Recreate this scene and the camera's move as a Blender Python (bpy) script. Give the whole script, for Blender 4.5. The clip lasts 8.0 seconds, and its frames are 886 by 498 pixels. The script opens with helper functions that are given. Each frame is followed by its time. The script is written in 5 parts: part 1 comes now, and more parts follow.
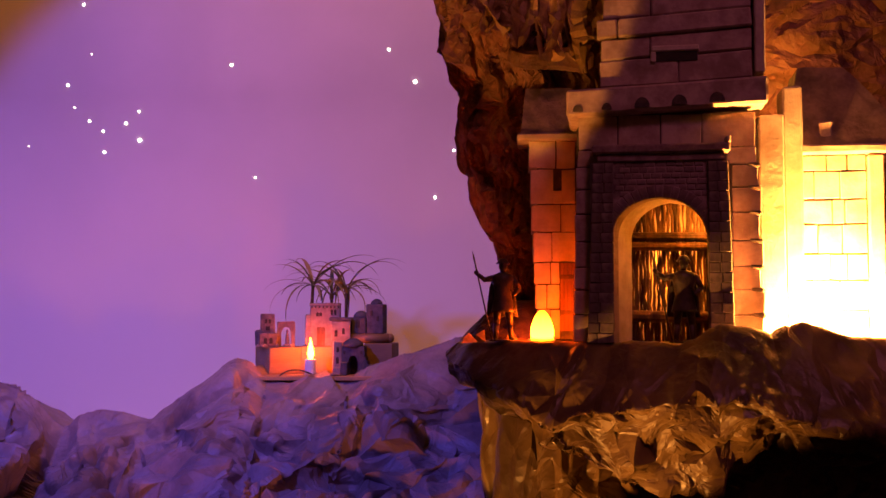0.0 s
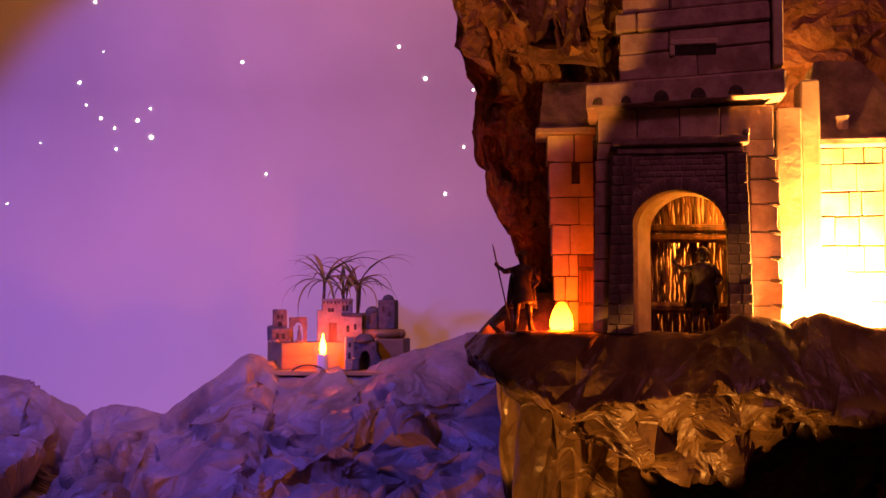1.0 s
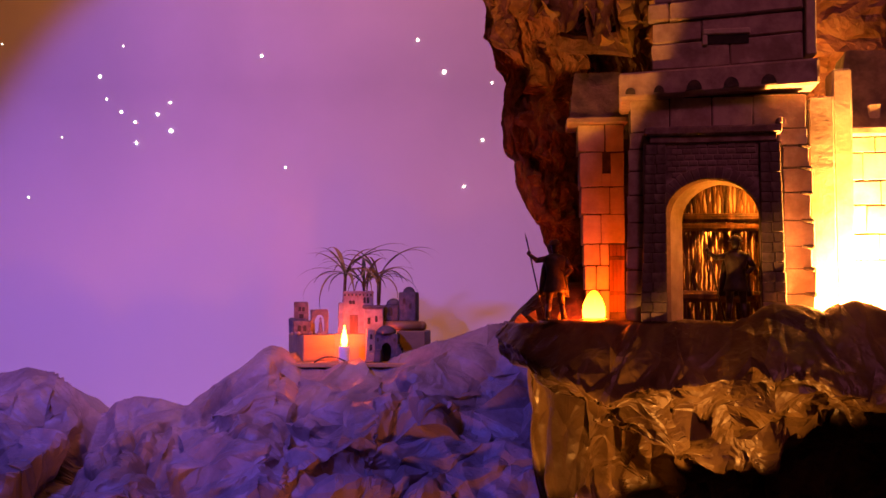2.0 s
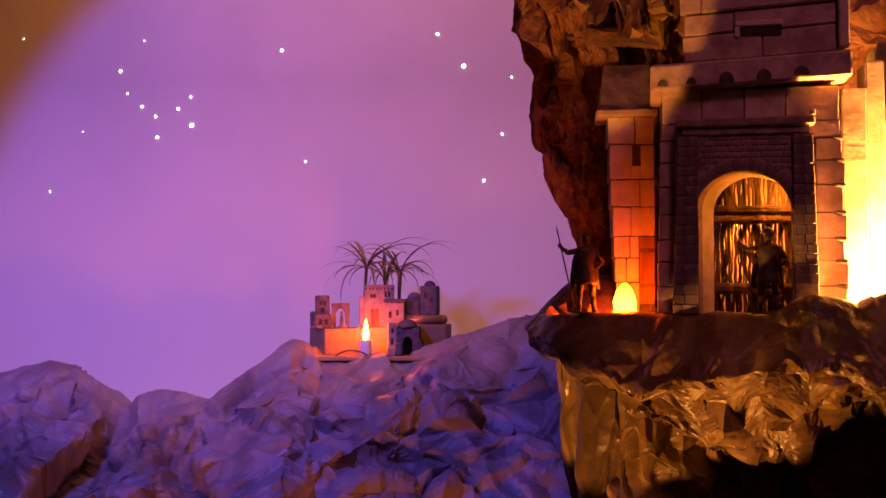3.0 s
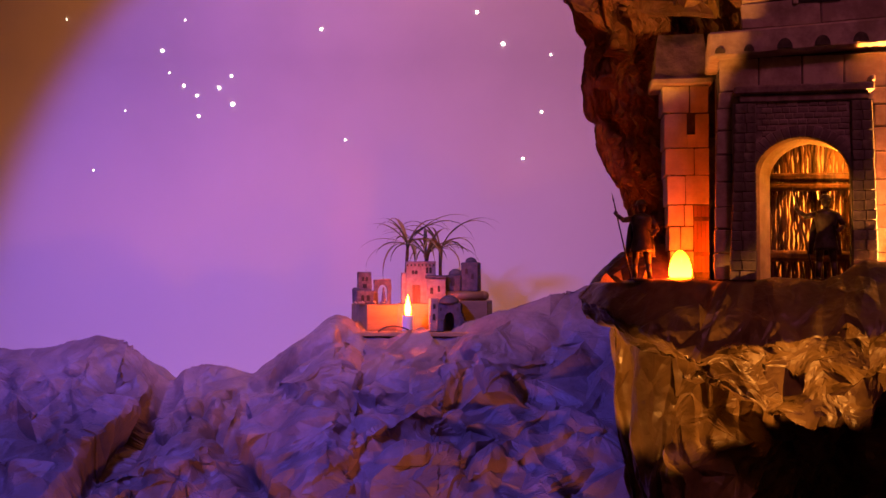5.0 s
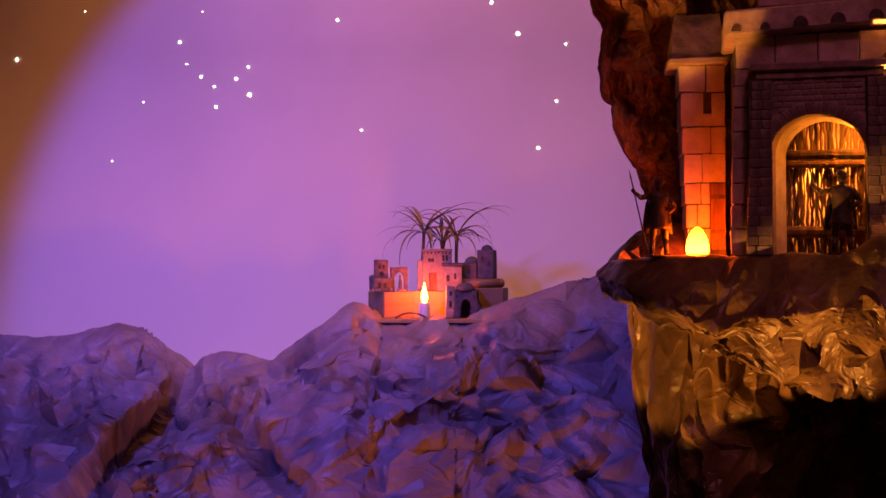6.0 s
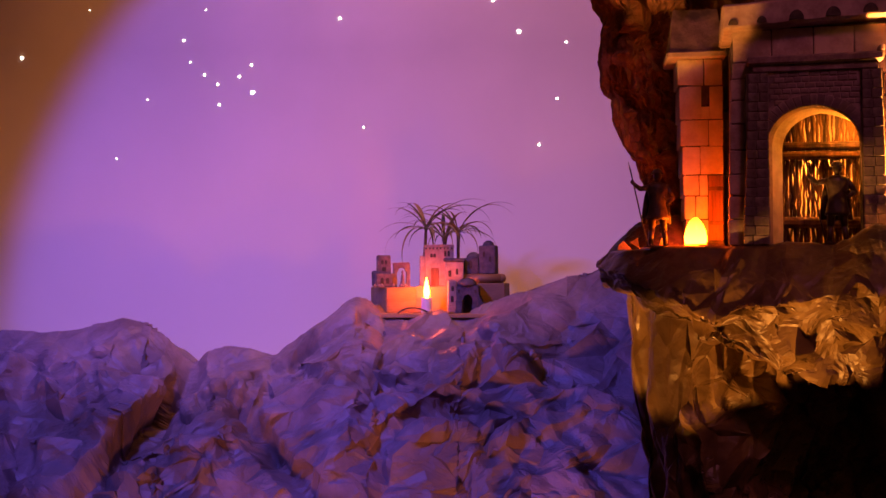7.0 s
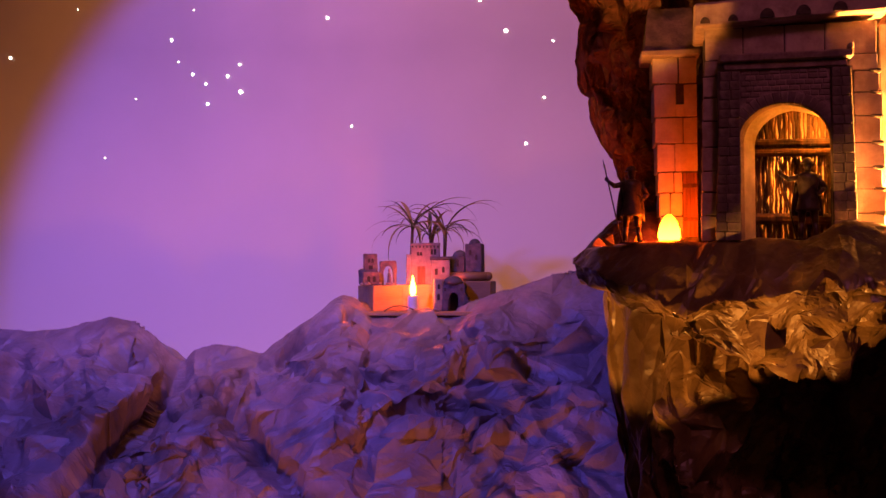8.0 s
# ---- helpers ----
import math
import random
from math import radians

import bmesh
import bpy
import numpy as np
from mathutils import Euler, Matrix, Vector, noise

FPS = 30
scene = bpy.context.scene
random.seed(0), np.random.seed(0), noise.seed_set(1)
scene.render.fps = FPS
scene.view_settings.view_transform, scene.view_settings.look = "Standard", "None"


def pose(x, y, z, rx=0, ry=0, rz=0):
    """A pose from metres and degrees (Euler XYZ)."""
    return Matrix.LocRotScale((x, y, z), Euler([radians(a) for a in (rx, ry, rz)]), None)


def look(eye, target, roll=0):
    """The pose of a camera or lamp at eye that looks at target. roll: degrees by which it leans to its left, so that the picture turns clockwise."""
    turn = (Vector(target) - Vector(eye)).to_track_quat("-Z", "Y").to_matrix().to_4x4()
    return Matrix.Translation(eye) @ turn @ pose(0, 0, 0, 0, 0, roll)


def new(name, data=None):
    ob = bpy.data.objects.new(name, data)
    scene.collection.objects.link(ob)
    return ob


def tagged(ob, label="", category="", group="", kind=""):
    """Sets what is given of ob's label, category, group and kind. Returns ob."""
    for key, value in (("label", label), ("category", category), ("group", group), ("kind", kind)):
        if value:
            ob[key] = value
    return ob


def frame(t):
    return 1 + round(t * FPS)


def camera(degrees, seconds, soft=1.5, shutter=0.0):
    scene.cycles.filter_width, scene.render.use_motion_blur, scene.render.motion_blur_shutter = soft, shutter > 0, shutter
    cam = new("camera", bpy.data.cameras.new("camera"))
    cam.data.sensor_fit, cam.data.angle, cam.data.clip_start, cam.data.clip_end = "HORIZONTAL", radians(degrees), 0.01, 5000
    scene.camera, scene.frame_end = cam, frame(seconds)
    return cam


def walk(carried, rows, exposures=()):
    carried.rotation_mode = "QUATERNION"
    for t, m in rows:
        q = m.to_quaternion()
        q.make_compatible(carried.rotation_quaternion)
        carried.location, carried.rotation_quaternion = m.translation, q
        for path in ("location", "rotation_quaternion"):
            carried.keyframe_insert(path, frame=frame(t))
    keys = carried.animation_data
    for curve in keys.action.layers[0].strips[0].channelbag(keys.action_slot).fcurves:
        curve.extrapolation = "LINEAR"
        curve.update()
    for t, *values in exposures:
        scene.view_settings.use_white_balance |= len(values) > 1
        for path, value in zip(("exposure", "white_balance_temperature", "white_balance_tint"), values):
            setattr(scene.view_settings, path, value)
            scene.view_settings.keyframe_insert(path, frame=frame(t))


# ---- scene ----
cam = camera(44.6, 8.0)
METRES, EYE, TILT, LEAN, TURN = 0.127, 1.2, 3.0, 0.0, 0.0
ROWS = [
    (0.0, 0.0, 0.0, 0.0, 0.0, 0.0, -0.0),
    (0.5, -0.0287, -0.0277, -0.0154, 0.1, 0.03, 0.03),
    (1.0, -0.097, -0.0586, -0.0402, 0.14, -0.03, 0.02),
    (1.5, -0.1672, -0.0832, -0.0592, 0.32, -0.16, 0.07),
    (3.0, -0.3387, -0.1161, -0.0911, 1.21, -0.52, 0.1),
    (3.5, -0.3874, -0.121, -0.1016, 1.46, -0.67, 0.02),
    (4.0, -0.4404, -0.1355, -0.1202, 1.79, -0.89, -0.01),
    (4.5, -0.4765, -0.151, -0.1434, 2.2, -1.13, 0.04),
    (6.0, -0.5382, -0.2707, -0.2991, 3.3, -1.43, 0.3),
    (6.5, -0.5429, -0.3237, -0.3352, 3.43, -1.39, 0.32),
    (7.0, -0.5408, -0.3828, -0.3533, 3.36, -1.4, 0.36),
    (7.5, -0.495, -0.4137, -0.3703, 3.29, -1.37, 0.39),
    (8.0, -0.4204, -0.4317, -0.3689, 3.17, -1.42, 0.48),
]
walk(cam, [(t, pose(0, 0, EYE, TILT, LEAN, TURN) @ pose(METRES * x, METRES * y, METRES * z, 90 + pitch, roll, yaw)) for t, x, y, z, yaw, pitch, roll in ROWS],
     exposures=[(0.0, -0.22), (1.5, -0.12), (3.5, 0.0), (8.0, 0.0)])


# ---- light: a dark room, a blue lamp from above, warm lamps below and in the houses ----
world = bpy.data.worlds.new("dark_room")
world.use_nodes = True
world.node_tree.nodes["Background"].inputs[0].default_value = (0.06, 0.03, 0.08, 1)
world.node_tree.nodes["Background"].inputs[1].default_value = 0.1


def lamp(name, kind, eye, target, watts, colour, size=0.05, cone=60, blend=0.3):
    data = bpy.data.lights.new(name, kind)
    data.energy, data.color = watts, colour
    if kind == "AREA":
        data.size = size
    else:
        data.shadow_soft_size = size
    if kind == "SPOT":
        data.spot_size, data.spot_blend = radians(cone), blend
    ob = new(name, data)
    ob.matrix_world = look(eye, target)
    return ob


lamp("blue_spotlight", "SPOT", (-0.60, 0.85, 1.60), (-0.10, 1.78, 1.10), 30, (0.15, 0.106, 1.0), 0.03, 91, 0.18)
lamp("amber_floodlight", "SPOT", (-0.15, 0.98, 2.00), (-0.33, 1.78, 1.48), 25.5, (1.0, 0.31, 0.05), 0.05, 79, 0.6)
lamp("amber_valley_light", "SPOT", (-0.02, 0.92, 0.76), (-0.14, 1.42, 0.93), 4.6, (1.0, 0.23, 0.07), 0.03, 64, 0.8)
lamp("amber_valley_light", "SPOT", (-0.38, 0.92, 0.76), (-0.50, 1.42, 0.90), 3.8, (1.0, 0.23, 0.07), 0.03, 64, 0.8)
uplight = lamp("amber_uplight", "SPOT", (-0.25, 0.50, 0.80), (0.105, 0.710, 1.126), 24.0, (1.0, 0.36, 0.06), 0.003, 45, 0.45)
uplight.scale = (1.0, 0.25, 1.0)  # beam squeezed flat and wide, without a shade, to light only the ledge slope
lamp("amber_cliff_light", "SPOT", (-0.12, 0.50, 1.00), (0.060, 0.78, 1.440), 10.0, (1.0, 0.34, 0.05), 0.004, 22.5, 0.2)
# added pinkish fill, out of view, that lifts the dark castle fronts
lamp("ceiling_lamp", "AREA", (0.30, -0.50, 2.40), (0.10, 0.70, 1.20), 3.5, (1.0, 0.22, 0.42), 0.3)
lamp("gate_bulb", "POINT", (0.1753, 0.7260, 1.2600), (0, 0, 0), 0.08, (1.0, 0.30, 0.022), 0.002)
lamp("passage_bulb", "POINT", (0.1622, 0.7620, 1.235), (0, 0, 0), 0.35, (1.0, 0.27, 0.02), 0.003)
# added lamp, hidden behind the roof to brighten the rock there
lamp("roof_bulb", "POINT", (0.255, 0.800, 1.362), (0, 0, 0), 0.22, (1.0, 0.36, 0.04), 0.004)
lamp("courtyard_bulb", "POINT", (0.248, 0.7050, 1.184), (0, 0, 0), 22.0, (1.0, 0.36, 0.06), 0.006)


# ---- materials ----
def material(name, dark, light, rough=0.8, grain=60.0, bump=0.3, stain=None, piece=0.0, metallic=0.0, stretch=(1, 1, 1), fine=400.0, depth=0.002, crease=0.0, wrinkle=0.35, soft=1.0):
    """Two colours mixed by a coarse and a fine noise, with relief; piece: how much the pieces differ from one another."""
    m = bpy.data.materials.new(name)
    m.use_nodes = True
    nt = m.node_tree
    N, Lk = nt.nodes, nt.links
    bsdf = N["Principled BSDF"]
    tc, mp = N.new("ShaderNodeTexCoord"), N.new("ShaderNodeMapping")
    mp.inputs["Scale"].default_value = stretch
    Lk.new(tc.outputs["Object"], mp.inputs["Vector"])
    oi = N.new("ShaderNodeObjectInfo")
    a, b = N.new("ShaderNodeTexNoise"), N.new("ShaderNodeTexNoise")
    a.inputs["Scale"].default_value, a.inputs["Detail"].default_value = grain, 6
    b.inputs["Scale"].default_value, b.inputs["Detail"].default_value = fine, 4
    for n in (a, b):
        Lk.new(mp.outputs[0], n.inputs["Vector"])
    ramp = N.new("ShaderNodeValToRGB")
    ramp.color_ramp.elements[0].position, ramp.color_ramp.elements[1].position = 0.33, 0.68
    ramp.color_ramp.elements[0].color, ramp.color_ramp.elements[1].color = (*dark, 1), (*light, 1)
    mix = N.new("ShaderNodeMath")
    mix.operation = "MULTIPLY_ADD"
    Lk.new(b.outputs[0], mix.inputs[0])
    mix.inputs[1].default_value = 0.35
    sub = N.new("ShaderNodeMath")
    sub.operation = "MULTIPLY_ADD"
    Lk.new(a.outputs[0], sub.inputs[0])
    sub.inputs[1].default_value, sub.inputs[2].default_value = 1.0, -0.175
    Lk.new(sub.outputs[0], mix.inputs[2])
    out = mix.outputs[0]
    if piece:
        pc = N.new("ShaderNodeMath")
        pc.operation = "MULTIPLY_ADD"
        Lk.new(oi.outputs["Random"], pc.inputs[0])
        pc.inputs[1].default_value = piece
        ad = N.new("ShaderNodeMath")
        ad.operation = "ADD"
        Lk.new(out, ad.inputs[0])
        ad.inputs[1].default_value = -piece / 2
        Lk.new(ad.outputs[0], pc.inputs[2])
        out = pc.outputs[0]
    Lk.new(out, ramp.inputs[0])
    col = ramp.outputs[0]
    if stain:
        c = N.new("ShaderNodeTexNoise")
        c.inputs["Scale"].default_value, c.inputs["Detail"].default_value = grain * 0.35, 8
        Lk.new(mp.outputs[0], c.inputs["Vector"])
        r2 = N.new("ShaderNodeValToRGB")
        r2.color_ramp.elements[0].position, r2.color_ramp.elements[1].position = 0.52, 0.66
        mx = N.new("ShaderNodeMixRGB")
        Lk.new(c.outputs[0], r2.inputs[0])
        Lk.new(r2.outputs[0], mx.inputs[0])
        Lk.new(col, mx.inputs[1])
        mx.inputs[2].default_value = (*stain, 1)
        col = mx.outputs[0]
    Lk.new(col, bsdf.inputs["Base Color"])
    rr = N.new("ShaderNodeMapRange")
    rr.inputs["To Min"].default_value, rr.inputs["To Max"].default_value = max(0.05, rough - 0.12), min(1, rough + 0.12)
    Lk.new(a.outputs[0], rr.inputs[0])
    Lk.new(rr.outputs[0], bsdf.inputs["Roughness"])
    bsdf.inputs["Metallic"].default_value = metallic
    if bump:
        bp = N.new("ShaderNodeBump")
        bp.inputs["Strength"].default_value, bp.inputs["Distance"].default_value = bump, depth
        Lk.new(out, bp.inputs["Height"])
        if crease:
            warp, vm, add = N.new("ShaderNodeTexNoise"), N.new("ShaderNodeVectorMath"), N.new("ShaderNodeVectorMath")
            warp.inputs["Scale"].default_value, warp.inputs["Detail"].default_value = crease * 0.6, 3
            vm.operation, add.operation = "SCALE", "ADD"
            vm.inputs["Scale"].default_value = 0.9 / crease
            Lk.new(mp.outputs[0], warp.inputs["Vector"])
            Lk.new(warp.outputs["Color"], vm.inputs[0])
            Lk.new(vm.outputs[0], add.inputs[0])
            Lk.new(mp.outputs[0], add.inputs[1])
            prev = bp
            for mult, strength, far in ((1.0, 0.55, 0.35), (2.7, 0.40, 0.16)):
                vo, vo2 = N.new("ShaderNodeTexVoronoi"), N.new("ShaderNodeBump")
                vo.feature = "F2"
                vo.inputs["Scale"].default_value = crease * mult
                Lk.new(add.outputs[0], vo.inputs["Vector"])
                vo2.inputs["Strength"].default_value, vo2.inputs["Distance"].default_value = strength, soft * far / crease
                Lk.new(vo.outputs["Distance"], vo2.inputs["Height"])
                Lk.new(prev.outputs[0], vo2.inputs["Normal"])
                prev = vo2
            wr, wb = N.new("ShaderNodeTexNoise"), N.new("ShaderNodeBump")
            wr.noise_type = "RIDGED_MULTIFRACTAL"
            wr.inputs["Scale"].default_value, wr.inputs["Detail"].default_value = crease * 0.55, 4
            Lk.new(add.outputs[0], wr.inputs["Vector"])
            wb.inputs["Strength"].default_value, wb.inputs["Distance"].default_value = 0.8, 0.28 * wrinkle / crease
            Lk.new(wr.outputs[0], wb.inputs["Height"])
            Lk.new(prev.outputs[0], wb.inputs["Normal"])
            bp = wb
        Lk.new(bp.outputs[0], bsdf.inputs["Normal"])
    return m


def glow(name, colour, strength):
    m = bpy.data.materials.new(name)
    m.use_nodes = True
    b = m.node_tree.nodes["Principled BSDF"]
    b.inputs["Base Color"].default_value = (*colour, 1)
    b.inputs["Emission Color"].default_value = (*colour, 1)
    b.inputs["Emission Strength"].default_value = strength
    b.inputs["Roughness"].default_value = 0.3
    return m


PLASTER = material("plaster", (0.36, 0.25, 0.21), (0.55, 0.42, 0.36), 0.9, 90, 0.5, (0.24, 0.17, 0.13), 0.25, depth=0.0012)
# lighter copy of the plaster: lamp light put into the colour
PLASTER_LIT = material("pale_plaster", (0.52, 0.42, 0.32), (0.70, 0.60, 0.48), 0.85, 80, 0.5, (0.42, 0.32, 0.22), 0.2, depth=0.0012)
GATE_BRICK = material("gate_brick", (0.20, 0.13, 0.12), (0.37, 0.26, 0.24), 0.9, 120, 0.6, (0.12, 0.09, 0.08), 0.35, depth=0.001)
MORTAR = material("dark_joint", (0.05, 0.035, 0.03), (0.12, 0.09, 0.07), 0.95, 150, 0.4)
ROOF = material("dark_roof", (0.18, 0.11, 0.09), (0.32, 0.21, 0.17), 0.85, 90, 0.5, (0.07, 0.05, 0.05))
BARK = material("bark_wood", (0.045, 0.022, 0.012), (0.19, 0.090, 0.038), 0.7, 120, 0.9, None, 0.3, stretch=(1, 1, 0.2))
DOOR_WOOD = material("door_wood", (0.13, 0.05, 0.03), (0.30, 0.13, 0.07), 0.7, 120, 0.6, None, 0.3, stretch=(1, 1, 0.15))
ROCK_PAPER = material("rock_paper", (0.09, 0.050, 0.022), (0.22, 0.135, 0.055), 0.40, 22, 0.25, (0.05, 0.028, 0.016), fine=160, depth=0.001, crease=85, wrinkle=0.2, soft=0.35)
CLIFF_PAPER = material("cliff_paper", (0.10, 0.042, 0.03), (0.32, 0.14, 0.09), 0.55, 20, 0.35, (0.04, 0.022, 0.018), fine=160, depth=0.001, crease=70, wrinkle=0.6, soft=1.2)
HILL_PAPER = material("hill_paper", (0.17, 0.125, 0.122), (0.31, 0.24, 0.235), 0.5, 14, 0.35, (0.13, 0.10, 0.09), fine=110, depth=0.001, crease=60, wrinkle=0.6, soft=0.35)
LEAF_PAPER = material("dry_leaf", (0.26, 0.15, 0.05), (0.52, 0.34, 0.14), 0.6, 60, 0.5)
FIGURE = material("painted_figure", (0.02, 0.014, 0.012), (0.07, 0.045, 0.035), 0.42, 150, 0.3)
CLAY = material("village_clay", (0.24, 0.17, 0.155), (0.36, 0.27, 0.245), 0.85, 120, 0.4, (0.22, 0.15, 0.14), 0.15, depth=0.001)
# the same clay, darkened twice for houses that stand in shade
CLAY_DIMMED = material("village_brown_clay", (0.10, 0.065, 0.065), (0.22, 0.15, 0.145), 0.85, 120, 0.5, (0.06, 0.045, 0.05), 0.15, depth=0.0015)
CLAY_SHADED = material("village_slate", (0.045, 0.040, 0.055), (0.10, 0.085, 0.105), 0.85, 120, 0.4, (0.04, 0.035, 0.045), 0.15, depth=0.001)
# near-black colour that stands in for the shade inside openings
OPENING_SHADE = material("dark_opening", (0.02, 0.015, 0.012), (0.05, 0.035, 0.03), 0.9, 100, 0.0)
PINE = material("pine_block", (0.30, 0.17, 0.07), (0.44, 0.27, 0.12), 0.6, 40, 0.25, None, 0.2, stretch=(0.25, 2, 2), depth=0.001)
OLD_PINE = material("brown_block", (0.13, 0.075, 0.035), (0.24, 0.145, 0.065), 0.6, 40, 0.25, None, 0.2, stretch=(0.25, 2, 2), depth=0.001)
PALM_LEAF = material("palm_leaf", (0.09, 0.11, 0.035), (0.28, 0.22, 0.07), 0.5, 60, 0.2, (0.28, 0.15, 0.05), 0.4)
PALM_BARK = material("palm_bark", (0.06, 0.04, 0.025), (0.16, 0.10, 0.06), 0.85, 200, 0.6)
WHITE_PLASTIC = material("white_plastic", (0.70, 0.70, 0.72), (0.80, 0.80, 0.82), 0.35, 30, 0.0)
BLACK_CABLE = material("black_cable", (0.012, 0.012, 0.014), (0.03, 0.03, 0.032), 0.45, 60, 0.0)
MOSS = material("moss", (0.03, 0.05, 0.01), (0.12, 0.14, 0.03), 0.9, 120, 0.4)
TABLE = material("dark_table", (0.03, 0.02, 0.015), (0.07, 0.045, 0.03), 0.6, 12, 0.1, stretch=(1, 6, 1))
ROOM_PAINT = material("dark_room_paint", (0.22, 0.20, 0.19), (0.30, 0.27, 0.26), 0.9, 4, 0.05)
BULB = glow("candle_bulb", (1.0, 0.095, 0.0012), 180)
FLAME = glow("flame_bulb", (1.0, 0.11, 0.004), 260)
STAR = glow("star_light", (1.0, 0.92, 0.72), 9)


def warm_up(m, low, high, z0, z1):
    """Lets the glow of a bulb run from one colour at its foot to another at its tip."""
    N, Lk = m.node_tree.nodes, m.node_tree.links
    tc, sep, mr, ramp = N.new("ShaderNodeTexCoord"), N.new("ShaderNodeSeparateXYZ"), N.new("ShaderNodeMapRange"), N.new("ShaderNodeValToRGB")
    Lk.new(tc.outputs["Object"], sep.inputs[0])
    Lk.new(sep.outputs["Z"], mr.inputs["Value"])
    mr.inputs["From Min"].default_value, mr.inputs["From Max"].default_value = z0, z1
    ramp.color_ramp.elements[0].color, ramp.color_ramp.elements[1].color = (*low, 1), (*high, 1)
    Lk.new(mr.outputs[0], ramp.inputs[0])
    Lk.new(ramp.outputs[0], N["Principled BSDF"].inputs["Emission Color"])


warm_up(BULB, (1.0, 0.11, 0.0022), (0.16, 0.0042, 0.0002), 0.004, 0.0215)


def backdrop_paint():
    """Pale painted board: soft cloudy tones and one yellow smear low on it, painted in for coloured light."""
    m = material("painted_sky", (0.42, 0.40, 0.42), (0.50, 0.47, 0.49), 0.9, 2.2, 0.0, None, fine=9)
    nt = m.node_tree
    N, Lk = nt.nodes, nt.links
    bsdf = N["Principled BSDF"]
    old = bsdf.inputs["Base Color"].links[0].from_socket
    tc, mp, gr, ns = N.new("ShaderNodeTexCoord"), N.new("ShaderNodeMapping"), N.new("ShaderNodeTexGradient"), N.new("ShaderNodeTexNoise")
    mp.vector_type = "TEXTURE"
    mp.inputs["Location"].default_value, mp.inputs["Scale"].default_value = (0.028, 1.78, 1.168), (0.070, 1, 0.024)
    gr.gradient_type = "SPHERICAL"
    ns.inputs["Scale"].default_value = 14
    Lk.new(tc.outputs["Object"], mp.inputs["Vector"])
    Lk.new(tc.outputs["Object"], ns.inputs["Vector"])
    Lk.new(mp.outputs[0], gr.inputs[0])
    mul, mx = N.new("ShaderNodeMath"), N.new("ShaderNodeMixRGB")
    mul.operation = "MULTIPLY"
    Lk.new(gr.outputs["Fac"], mul.inputs[0])
    Lk.new(ns.outputs[0], mul.inputs[1])
    mul2 = N.new("ShaderNodeMath")
    mul2.operation, mul2.inputs[1].default_value, mul2.use_clamp = "MULTIPLY", 1.2, True
    Lk.new(mul.outputs[0], mul2.inputs[0])
    Lk.new(mul2.outputs[0], mx.inputs[0])
    # paler low down, darker above: uneven lamp light painted into the board
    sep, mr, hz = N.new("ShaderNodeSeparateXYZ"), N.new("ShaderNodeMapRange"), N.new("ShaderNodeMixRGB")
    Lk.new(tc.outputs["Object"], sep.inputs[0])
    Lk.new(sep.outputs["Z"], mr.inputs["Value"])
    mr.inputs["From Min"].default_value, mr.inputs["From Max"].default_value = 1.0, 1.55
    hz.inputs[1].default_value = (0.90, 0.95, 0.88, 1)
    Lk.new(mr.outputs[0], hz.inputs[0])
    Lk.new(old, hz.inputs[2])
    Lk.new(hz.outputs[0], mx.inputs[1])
    # yellowish light on the board, put into its colour
    mx.inputs[2].default_value = (0.80, 0.70, 0.08, 1)
    Lk.new(mx.outputs[0], bsdf.inputs["Base Color"])
    return m


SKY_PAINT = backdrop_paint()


# ---- building helpers ----
def thing(name, at=(0, 0, 0), turn=0.0, label="", category="", group="", kind=""):
    ob = new(name)
    ob.empty_display_size = 0.01
    ob.matrix_world = pose(*at, 0, 0, turn)
    return tagged(ob, label, category, group, kind)


def mesh_of(name, bm, mat, smooth=False):
    bmesh.ops.recalc_face_normals(bm, faces=bm.faces)
    me = bpy.data.meshes.new(name)
    bm.to_mesh(me)
    bm.free()
    me.materials.append(mat)
    if smooth:
        me.polygons.foreach_set("use_smooth", [True] * len(me.polygons))
    return me


def part(name, bm, mat, parent=None, label="", smooth=False):
    ob = new(name, mesh_of(name, bm, mat, smooth))
    ob.parent = parent
    return tagged(ob, label) if label else ob


def placed(name, me, parent, m):
    ob = new(name, me)
    ob.parent = parent
    ob.matrix_local = m
    return ob


def box(bm, x0, x1, y0, y1, z0, z1, bevel=0.0, rough=0.0, rng=None):
    verts = bmesh.ops.create_cube(bm, size=1)["verts"]
    for v in verts:
        v.co = Vector((x0 + (v.co.x + 0.5) * (x1 - x0), y0 + (v.co.y + 0.5) * (y1 - y0), z0 + (v.co.z + 0.5) * (z1 - z0)))
        if rough:
            v.co += Vector([(rng or random).uniform(-rough, rough) for _ in range(3)])
    if bevel:
        edges = list({e for v in verts for e in v.link_edges})
        bmesh.ops.bevel(bm, geom=edges, offset=bevel, segments=1, affect="EDGES", profile=0.5)
    return bm


def boxed(*a, **k):
    return box(bmesh.new(), *a, **k)


def worn(bm, amount, scale, cuts=0):
    """Uneven, hand-carved surfaces."""
    if cuts:
        bmesh.ops.subdivide_edges(bm, edges=list(bm.edges), cuts=cuts, use_grid_fill=True)
    for v in bm.verts:
        v.co += noise.noise_vector(v.co * scale) * amount
    return bm


